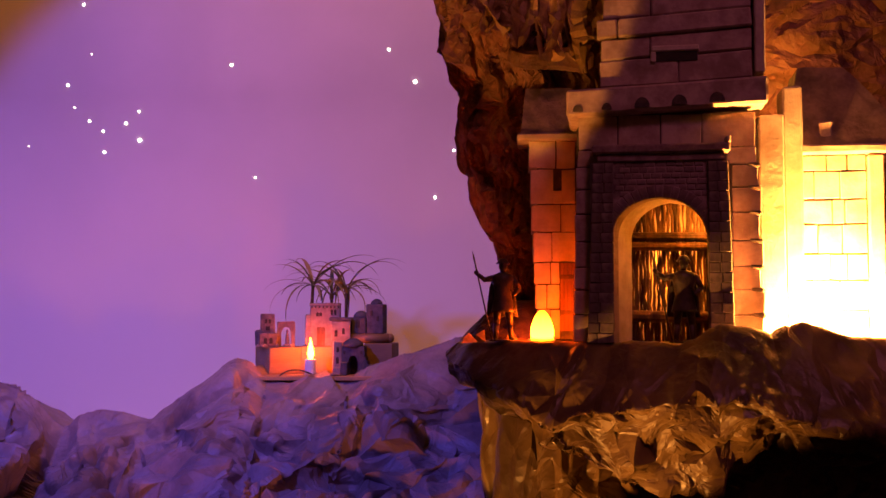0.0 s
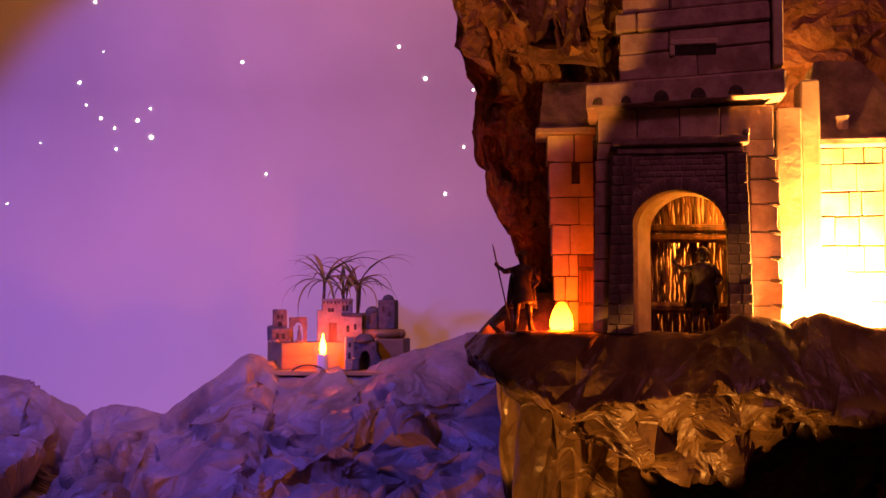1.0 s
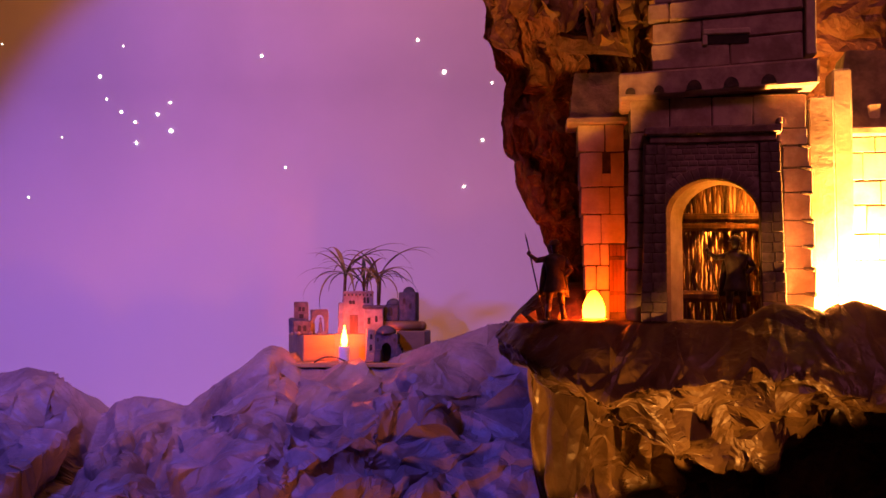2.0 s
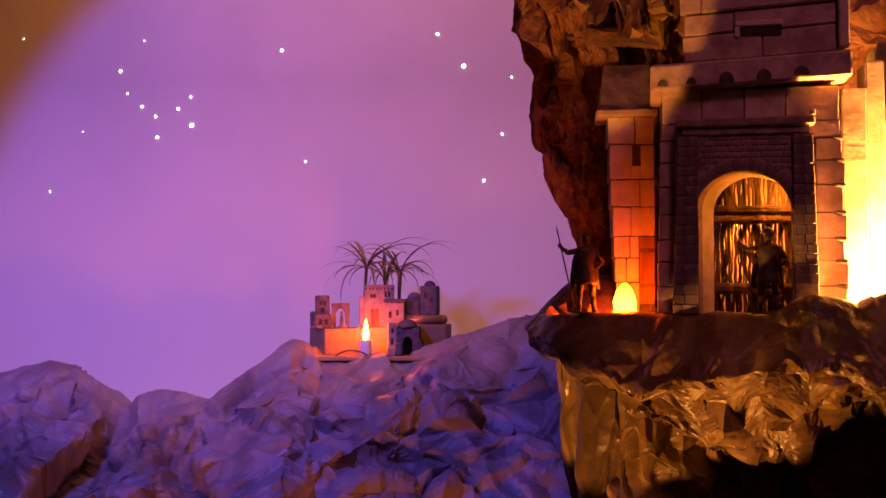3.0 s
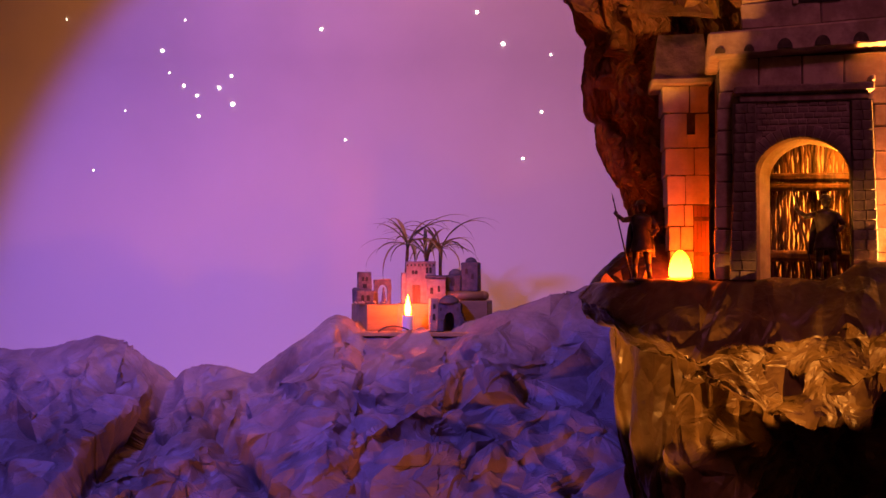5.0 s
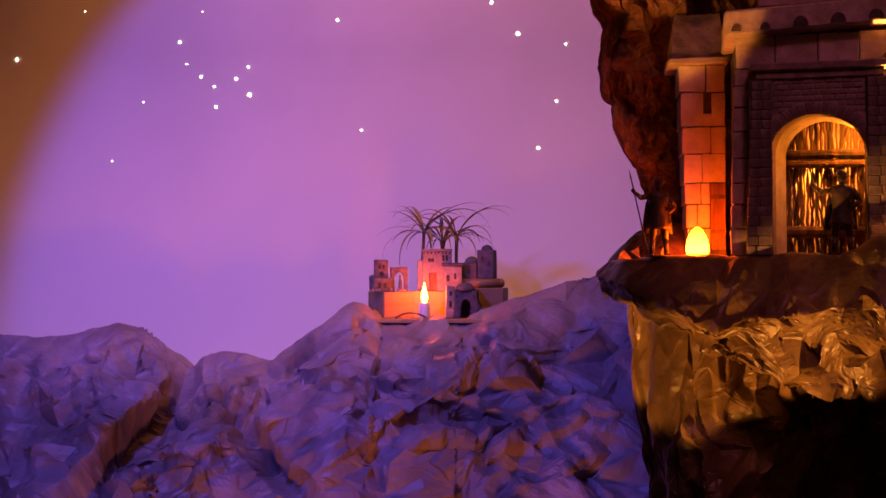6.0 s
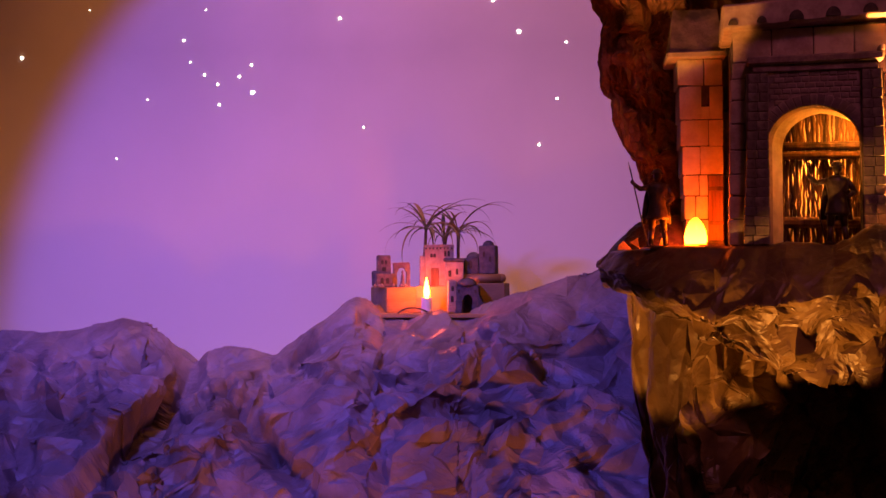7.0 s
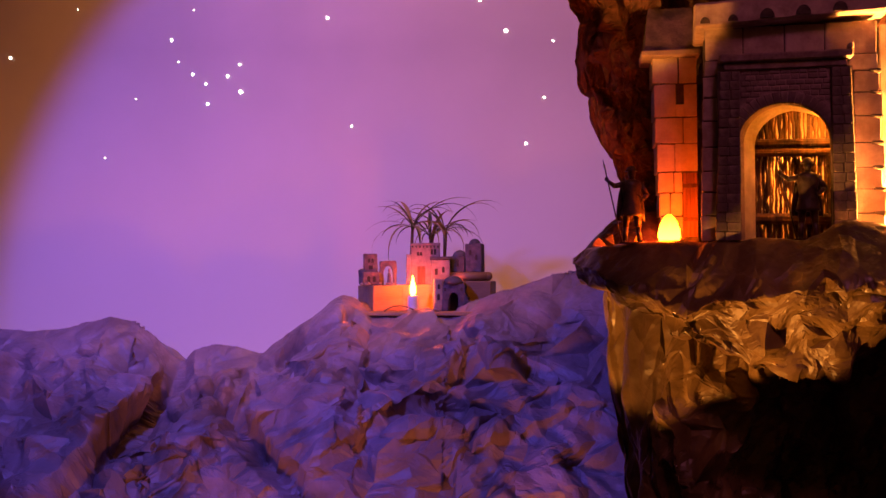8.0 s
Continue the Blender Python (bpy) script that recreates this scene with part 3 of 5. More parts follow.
        off.append(o0[:, None] + (o1 - o0)[:, None] * t)
        zz.append(z0[:, None] + (z1 - z0)[:, None] * t)
    off, zz = np.concatenate(off, 1), np.concatenate(zz, 1)
    P = np.stack([plan[:, None, 0] + inward[:, None, 0] * off, plan[:, None, 1] + inward[:, None, 1] * off, zz], -1)
    for _ in range(50):
        P[:, 1:-1] = (P[:, :-2] + 2 * P[:, 1:-1] + P[:, 2:]) / 4
    U = np.repeat(arc[:, None], off.shape[1], 1)
    V = np.cumsum(np.concatenate([np.zeros((len(plan), 1)), np.linalg.norm(np.diff(P, axis=1), axis=2)], 1), 1)
    below = np.clip((edge_z[:, None] - 0.004 - zz) / 0.012, 0, 1)
    h = 0.012 * crumple(U, V, 0.060, 6, 2, 0.5) * (1 - below) + 0.030 * crumple(U * 1.6, V * 0.7, 0.045, 9, 2, 0.5) * below
    top = np.arange(off.shape[1]) < 72
    calm = np.where(top[None, :], np.clip(1 - (off - rim_in[:, None]) / 0.02, 0.06, 0.22), np.interp(np.arange(off.shape[1]), [72, 120, 200, 240, 900], [0.22, 0.35, 0.40, 1, 1])[None, :])
    left = np.clip(k / 0.05, 0.25, 1)[:, None]
    Q = displaced(P, h * calm * left)
    rng2 = random.Random(8)
    bm = bmesh.new()
    spots = [(i, j) for i in range(500, 1200, 4) for j in range(480, off.shape[1], 4) if 0.955 < Q[i, j, 2] < 1.03 and 0.07 < plan[i, 0] < 0.20 and plan[i, 1] < 0.75]
    for i, j in rng2.sample(spots, min(420, len(spots))):
        p = Vector(Q[i, j])
        d = Vector((rng2.uniform(-0.5, 0.5), -1, rng2.uniform(-0.2, 1.0))).normalized()
        side = Vector((1, 0.2, 0)) * 0.0006
        top = p + d * rng2.uniform(0.005, 0.016)
        vs = [bm.verts.new(q) for q in (p - side, p + side, p + Vector((0, 0, 0.0008)), top)]
        for f in ((0, 1, 3), (1, 2, 3), (2, 0, 3), (0, 2, 1)):
            bm.faces.new([vs[k] for k in f])
    tagged(part("moss", bm, MOSS, None), "dark green moss strands under the rock ledge", "moss", kind="stuff")
    ob = creased_sheet("paper_ledge", Q, ROCK_PAPER, (22, 44), 4, 0.0036, 7, 0.46, 14, calm * left)
    tagged(ob, "creased ochre-brown paper rock ledge carrying the castle", "rock", kind="structure")


paper_cliff()
paper_ledge()


# ---- the castle ----
def arch_panel(bm, x0, x1, z0, z1, half, spring, rise, y0, y1, shift=0.0, n=20, right=1.0):
    """A wall panel with an arched opening through it; shift: how far the opening's back stands to one side."""
    arc = [(-half * math.cos(math.pi * i / n), spring + rise * math.sin(math.pi * i / n)) for i in range(n + 1)]
    inner = [(-half, z0)] + arc + [(half, z0)]
    outer = []
    for x, z in inner:
        if z <= z0 + 1e-9:
            outer.append((x0 if x < 0 else x1, z0))
        else:
            k = (z - z0) / (spring + rise - z0)
            a = math.atan2(z - spring, x) if z > spring else (math.pi if x < 0 else 0)
            if a > 2.3:
                outer.append((x0, z0 + (z1 - z0) * min(1, (math.pi - a) / (math.pi - 2.3) * 0.5 + 0.5)))
            elif a < 0.84:
                outer.append((x1, z0 + (z1 - z0) * min(1, a / 0.84 * 0.5 + 0.5)))
            else:
                outer.append((x1 + (x0 - x1) * (a - 0.84) / (2.3 - 0.84), z1))
    inner = [(x if x < 0 else x * right, z) for x, z in inner]
    F = [bm.verts.new((x, y0, z)) for x, z in inner]
    B = [bm.verts.new((x + (shift if x < 0 else shift * 0.3), y1, z)) for x, z in inner]
    G = [bm.verts.new((x, y0, z)) for x, z in outer]
    H = [bm.verts.new((x, y1, z)) for x, z in outer]
    for i in range(len(inner) - 1):
        bm.faces.new((F[i], F[i + 1], G[i + 1], G[i]))
        bm.faces.new((F[i], B[i], B[i + 1], F[i + 1]))
        bm.faces.new((B[i], H[i], H[i + 1], B[i + 1]))
        bm.faces.new((G[i], G[i + 1], H[i + 1], H[i]))
    for i in (0, len(inner) - 1):
        bm.faces.new((F[i], G[i], H[i], B[i]))
    return bm


def brick_mesh(name, w, d, h, mat, seed, bevel=0.0004):
    rng = random.Random(seed)
    return mesh_of(name, box(bmesh.new(), -w / 2, w / 2, -d / 2, d / 2, -h / 2, h / 2, bevel, 0.0002, rng), mat)


LEDGE = 1.1755
gatehouse = thing("castle_gatehouse", (0.141, 0.701, LEDGE), -9.0, "brown plaster castle gatehouse with arched brick gate on the ledge", "castle")

# body, seen beside and above the gate
bm = bmesh.new()
arch_panel(bm, -0.0535, 0.0635, 0, 0.152, 0.0395, 0.069, 0.036, 0.0130, 0.0390, 0.0)
part("body", bm, MORTAR, gatehouse, "dark core of the walls")
for x0, x1, y0, y1, z0, z1 in ((-0.052, 0.062, 0.0395, 0.092, 0.118, 0.150), (-0.052, -0.043, 0.0395, 0.092, 0.0, 0.118), (0.053, 0.062, 0.0395, 0.092, 0.0, 0.118), (-0.043, 0.053, 0.086, 0.092, 0.0, 0.118)):
    part("rear_wall", boxed(x0, x1, y0, y1, z0, z1), PLASTER, gatehouse)

# courses of plaster blocks on the body
rng = random.Random(4)


def block(parent, x0, x1, z0, z1, y, mat, name="block", proud=0.0016, thick=0.010, bevel=0.0006):
    bm = boxed(x0 + 0.0004, x1 - 0.0004, y - proud, y + thick, z0 + 0.0004, z1 - 0.0004, bevel=bevel, rough=0.0004, rng=rng)
    return part(name, bm, mat, parent)


z = 0.0
k = 0
while z < 0.112:
    hgt = (0.0185, 0.0165, 0.0150, 0.0170)[k % 4]
    lean = 0.0035 * (1 - z / 0.15)
    block(gatehouse, -0.0535 - lean, -0.044, z, z + hgt, 0.0135, PLASTER)
    block(gatehouse, 0.047, 0.0635 + lean + (0.0012 if k % 2 else -0.0006), z, z + hgt, 0.0135, PLASTER)
    bm = bmesh.new()
    limb(bm, (0.0570 + lean, 0.0122, z + hgt), (0.0625 + lean, 0.0122, z + hgt - 0.0006), 0.0012, 0.0018, 8)
    part("stone_wedge", bm, MORTAR, gatehouse)
    z += hgt
    k += 1
for x0, x1, z0, z1 in ((-0.0535, -0.022, z, 0.1285), (-0.022, 0.008, z, 0.1285), (0.008, 0.034, z, 0.1285), (0.034, 0.0635, z, 0.1285),
                       (-0.0530, -0.0265, 0.1285, 0.1515), (-0.0265, 0.0015, 0.1285, 0.1515), (0.0015, 0.0285, 0.1285, 0.1515), (0.0285, 0.0630, 0.1285, 0.1515)):
    block(gatehouse, x0, x1, z0, z1, 0.0135, PLASTER)

# cornice with a row of dark round plates, the painted shade of small hollows
bm = bmesh.new()
box(bm, -0.0600, 0.0700, 0.001, 0.066, 0.1500, 0.1675, 0.0016)
for v in bm.verts:
    v.co.z += 0.0058 * (v.co.x + 0.06) / 0.13
worn(bm, 0.0007, 90, 3)
cornice = part("cornice", bm, PLASTER, gatehouse)
for hx in (-0.0525, -0.0335, -0.0105, 0.0135, 0.0375):
    bm = bmesh.new()
    seg = 10
    r = 0.0050 if hx > -0.02 else 0.0034
    zc = 0.1525 + 0.0058 * (hx + 0.06) / 0.13
    fr = [bm.verts.new((hx + r * math.cos(math.pi * i / seg), 0.0002, zc + 1.3 * r * math.sin(math.pi * i / seg))) for i in range(seg + 1)]
    bk = [bm.verts.new((v.co.x * 1.0, 0.0040, v.co.z)) for v in fr]
    bm.faces.new(fr)
    bm.faces.new(bk[::-1])
    for i in range(seg):
        bm.faces.new((fr[i], fr[i + 1], bk[i + 1], bk[i]))
    bm.faces.new((fr[0], fr[-1], bk[-1], bk[0]))
    part("corbel_hollow", bm, MORTAR, cornice, "dark rounded plate for the shade of a hollow")

# upper storey: leaning courses, a slot window and a corner pier
part("upper_core", boxed(-0.034, 0.058, 0.014, 0.060, 0.168, 0.300), MORTAR, gatehouse, "dark core of the upper storey")
z = 0.1690
for k, hgt in enumerate((0.0185, 0.0150, 0.0125, 0.0150, 0.0160, 0.0190, 0.0200)):
    inset = 0.0010 + 0.05 * (z - 0.168)
    top = k == 2
    xa, xb = -0.0390 + inset - (0.0035 if top else 0), 0.0620 - inset * 0.4
    zs = 0.005
    cuts = [xa, xa + (xb - xa) * (0.33 if k % 2 else 0.52), xb] if not top else [xa, xa + 0.014, xb]
    for a, b in zip(cuts, cuts[1:]):
        bm = boxed(a + 0.0003, b - 0.0003, 0.0085 - (0.003 if top else 0), 0.0150, z + 0.0003, z + hgt - 0.0005, bevel=0.0010, rough=0.0005, rng=rng)
        for v in bm.verts:
            v.co.z += zs * (v.co.x + 0.04) / 0.10
        worn(bm, 0.0004, 140, 1)
        part("block", bm, PLASTER, gatehouse)
    z += hgt
bm = boxed(-0.0040, 0.0270, 0.0060, 0.0110, 0.1925, 0.1965, bevel=0.0008)
box(bm, -0.0045, -0.0010, 0.0060, 0.0110, 0.1855, 0.1925, 0.0006)
slot = part("slot_window", bm, PLASTER_LIT, gatehouse, "frame of a slot window, coloured lighter as lit")
part("opening", boxed(-0.0010, 0.0260, 0.0076, 0.0100, 0.1862, 0.1924), OPENING_SHADE, slot, "dark piece for the shade in the slot")
part("corner_pier", worn(boxed(0.0622, 0.0690, 0.004, 0.060, 0.176, 0.300, bevel=0.0008), 0.0005, 80, 2), PLASTER_LIT, gatehouse)

# gate frame: brick piers, lintel, panel with the arch
gate = part("gate_panel", arch_panel(bmesh.new(), -0.0410, 0.0430, 0, 0.1235, 0.0306, 0.069, 0.0262, 0.0035, 0.0125, 0.004), GATE_BRICK, gatehouse, "dark brick panel round the arch")
bm = bmesh.new()
arch_panel(bm, -0.0392, 0.0392, 0, 0.1035, 0.0300, 0.069, 0.0258, 0.0128, 0.0385, 0.0125, right=1.27)
part("arch_reveal", bm, PLASTER_LIT, gatehouse, "plaster inside of the archway, coloured lighter as lit")
bm = boxed(-0.0435, 0.0455, -0.0020, 0.0125, 0.1240, 0.1300, bevel=0.0012)
box(bm, -0.0400, 0.0420, 0.0010, 0.0125, 0.1190, 0.1240, 0.0006)
part("lintel", worn(bm, 0.0004, 120, 2), GATE_BRICK, gatehouse)
part("pinnacle", boxed(0.0425, 0.0458, -0.0022, 0.0100, 0.1300, 0.1345, bevel=0.0008), PLASTER, gatehouse)
part("pier_core", boxed(-0.0445, -0.0305, 0.0000, 0.0120, 0, 0.1185), MORTAR, gatehouse)
part("pier_core", boxed(0.0310, 0.0445, 0.0000, 0.0120, 0, 0.1185), MORTAR, gatehouse)
for side in (-1, 1):
    for row in range(18):
        zc = 0.0033 + row * 0.00655
        lean = (0.0045 if side < 0 else 0.0030) * (1 - zc / 0.12)
        w = 0.0072 if row % 2 else 0.0060
        x_out = (-0.0425 - lean) if side < 0 else (0.0438 + lean)
        me1 = brick_mesh("brick", w, 0.0130, 0.0063, GATE_BRICK, row * 2 + side + 9)
        placed("brick", me1, gatehouse, pose(x_out - side * w / 2, 0.0050 + 0.0004 * (row % 3), zc))
        w2 = (0.0128 if side < 0 else 0.0125) - w - 0.0004 + lean
        me2 = brick_mesh("brick", w2, 0.0122, 0.0063, GATE_BRICK, row * 5 + side + 50)
        placed("brick", me2, gatehouse, pose(x_out - side * (w + 0.0004 + w2 / 2), 0.0052, zc))
# voussoirs
vous = brick_mesh("voussoir", 0.0048, 0.0070, 0.0078, GATE_BRICK, 77)
for i in range(21):
    a = math.pi * (i + 0.5) / 21
    placed("voussoir", vous, gatehouse, Matrix.Translation((0.0345 * math.cos(a), 0.0058, 0.069 + 0.0302 * math.sin(a))) @ pose(0, 0, 0, 0, 90 - math.degrees(a), 0))
# small bricks over the arch
small = [brick_mesh("brick", w, 0.0040, 0.0036, GATE_BRICK, 90 + i, 0.0005) for i, w in enumerate((0.0056, 0.0066, 0.0048))]
for row in range(13):
    zc = 0.0700 + row * 0.00395
    x = -0.0285 + (0.003 if row % 2 else 0)
    while x < 0.0300:
        i = rng.randrange(3)
        w = (0.0056, 0.0066, 0.0048)[i]
        xc = x + w / 2
        if (xc / 0.0392) ** 2 + ((zc - 0.069) / 0.0350) ** 2 > 1.0 and abs(xc) < 0.0305:
            placed("brick", small[i], gatehouse, pose(xc, 0.0046 + rng.uniform(0, 0.0005), zc))
        x += w + 0.0004
# strip of wall beside the body, coloured paler as lamp-lit, up to the corner pier
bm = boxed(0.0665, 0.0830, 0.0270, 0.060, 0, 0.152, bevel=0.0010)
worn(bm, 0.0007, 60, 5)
part("side_pilaster", bm, PLASTER_LIT, gatehouse, "plaster pilaster in bright lamp light, coloured paler for it")
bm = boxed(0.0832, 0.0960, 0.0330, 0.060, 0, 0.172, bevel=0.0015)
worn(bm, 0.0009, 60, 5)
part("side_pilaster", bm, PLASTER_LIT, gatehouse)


# palisade of twigs inside the gateway
palisade = thing("twig_palisade", (0.149, 0.748, LEDGE), -9.0, "dark twig palisade with log rails inside the gateway", "gate")
rng = random.Random(12)


def twig(points, r, seg=7):
    """One bent stick through the points."""
    bm = bmesh.new()
    loops = [[bm.verts.new((p.x + r * q * math.cos(2 * math.pi * k / seg), p.y + r * q * math.sin(2 * math.pi * k / seg), p.z)) for k in range(seg)] for p, q in points]
    for a, b in zip(loops, loops[1:]):
        for k in range(seg):
            bm.faces.new((a[k], a[(k + 1) % seg], b[(k + 1) % seg], b[k]))
    bm.faces.new(loops[0][::-1])
    bm.faces.new(loops[-1])
    return bm


for i in range(44):
    x = -0.037 + i * 0.00173 + rng.uniform(-0.0009, 0.0009)
    pts = [(Vector((x + rng.uniform(-0.0008, 0.0008), rng.uniform(-0.0010, 0.0010), zz)), rng.uniform(0.45, 1.5)) for zz in np.linspace(0, 0.104, 18)]
    part("twig", twig(pts, rng.uniform(0.0008, 0.0013)), BARK, palisade)
for zc, r in ((0.0720, 0.0034), (0.0655, 0.0030), (0.0170, 0.0042)):
    bm = bmesh.new()
    limb(bm, (-0.038, -0.0045, zc + 0.0004), (0.038, -0.0045, zc - 0.0006), r, r * 0.9, 10)
    bmesh.ops.subdivide_edges(bm, edges=list(bm.edges), cuts=2)
    worn(bm, 0.0008, 260)
    part("log_rail", bm, BARK, palisade, "rough dark log")
for i in range(9):
    x = -0.034 + i * 0.0085
    bm = bmesh.new()
    limb(bm, (x, -0.004, 0.0), (x + rng.uniform(-0.002, 0.002), -0.004, 0.016), 0.0012, 0.0010, 6)
    part("peg", bm, BARK, palisade)

# slender tower beside the gatehouse
tower = thing("side_tower", (0.0815, 0.787, LEDGE), -4.0, "orange-lit plaster tower with slit window and plank door", "tower")
part("core", boxed(-0.0125, 0.0150, 0.0012, 0.034, 0, 0.146), MORTAR, tower, "dark core in the joints")
rows = ((0.0, 0.022), (0.022, 0.040), (0.040, 0.056), (0.056, 0.078), (0.078, 0.0985), (0.0985, 0.1245), (0.1245, 0.1450))
for k, (z0, z1) in enumerate(rows):
    xl, xr = -0.0135 - 0.0065 * (z0 / 0.145), 0.0155
    xm = (0.0015, -0.0035, 0.0020, -0.0010, 0.0045, 0.0000, 0.0012)[k]
    if k < 4:
        cuts = [(xl, xm * 0.5 - 0.004), (xm * 0.5 - 0.004, 0.0035)]
        if k == 3:
            cuts = [(xl, -0.002), (-0.002, 0.0155)]
    elif k == 5:
        cuts = [(xl, -0.0005), (0.0050, xr)]
    else:
        cuts = [(xl, xm), (xm, xr)]
    for a, b in cuts:
        bm = boxed(a + 0.0003, b - 0.0003, 0.0, 0.034, z0 + 0.0004, z1 - 0.0004, bevel=0.0005, rough=0.0003, rng=rng)
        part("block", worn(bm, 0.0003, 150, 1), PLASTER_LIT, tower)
slit = part("slit_window", boxed(-0.0005, 0.0050, 0.0016, 0.0040, 0.1085, 0.1245), OPENING_SHADE, tower, "slit window, a dark piece for the shade in it")
part("sill", boxed(-0.0010, 0.0055, -0.0003, 0.0030, 0.0988, 0.1085, bevel=0.0006), PLASTER_LIT, slit)
door = thing("plank_door", (0, 0, 0), 0)
door.name = "plank_door"
door.parent = tower
door.matrix_local = Matrix.Identity(4)
for i in range(4):
    part("plank", boxed(0.0040 + i * 0.0028, 0.0066 + i * 0.0028, 0.0006, 0.0035, 0.006, 0.0555, bevel=0.0004), DOOR_WOOD, door)
for zc in (0.018, 0.044):
    part("crossbar", boxed(0.0038, 0.0152, -0.0003, 0.0014, zc, zc + 0.0030, bevel=0.0004), BARK, door)
bm = boxed(-0.0270, 0.0180, -0.0060, 0.040, 0.1450, 0.1505, bevel=0.0012)
part("eaves_slab", worn(bm, 0.0006, 110, 3), PLASTER, tower)
bm = boxed(-0.0245, 0.0170, -0.0040, 0.040, 0.1505, 0.1880)
for v in bm.verts:
    if v.co.z > 0.17:
        v.co.y = 0.024 + (v.co.y - 0.018) * 0.25
        v.co.x = v.co.x * 0.82
part("roof", worn(bm, 0.0010, 60, 3), ROOF, tower, "dark sloping roof")

# house lit by the hidden bulb, with a steep roof
house = thing("lit_house", (0.262, 0.735, LEDGE), -9.0, "plaster castle house lit brightly by a hidden bulb, coloured paler for it", "house")
part("core", boxed(-0.0245, 0.0262, 0.0012, 0.050, 0, 0.128), MORTAR, house, "dark core in the joints")
zr = (0.0, 0.021, 0.042, 0.060, 0.080, 0.097, 0.1165, 0.1275)
for k, (z0, z1) in enumerate(zip(zr, zr[1:])):
    cuts = [-0.0250, (-0.004, -0.010, 0.002, -0.006, 0.004, -0.008, 0.0)[k], (0.010, 0.008, 0.013, 0.010, 0.012, 0.009, 0.014)[k], 0.0265]
    for a, b in zip(cuts, cuts[1:]):
        bm = boxed(a + 0.0004, b - 0.0004, 0.0, 0.010, z0 + 0.0005, z1 - 0.0005, bevel=0.0005, rough=0.0004, rng=rng)
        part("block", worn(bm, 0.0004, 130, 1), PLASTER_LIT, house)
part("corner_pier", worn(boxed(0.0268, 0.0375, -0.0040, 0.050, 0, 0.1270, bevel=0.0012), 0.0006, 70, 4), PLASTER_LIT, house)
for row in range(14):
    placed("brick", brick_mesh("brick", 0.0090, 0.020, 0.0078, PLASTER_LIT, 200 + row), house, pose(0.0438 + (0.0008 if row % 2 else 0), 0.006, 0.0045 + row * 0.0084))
bm = boxed(-0.0290, 0.0600, -0.0075, 0.050, 0.1275, 0.1340, bevel=0.0014)
part("eaves_slab", worn(bm, 0.0008, 100, 4), PLASTER, house)
bm = boxed(-0.0285, 0.0600, -0.0060, 0.055, 0.1340, 0.1900)
for v in bm.verts:
    if v.co.z > 0.16:
        v.co.y = 0.010 if v.co.y < 0.03 else 0.045
        v.co.x = -0.016 if v.co.x < 0 else 0.014
roof = part("roof", worn(bm, 0.0010, 50, 5), ROOF, house, "dark steep roof")
bm = boxed(-0.0045, 0.0040, -0.0045, 0.012, 0.1338, 0.1500, bevel=0.0010)
part("dormer", worn(bm, 0.0006, 120, 2), PLASTER, roof, "small dormer")


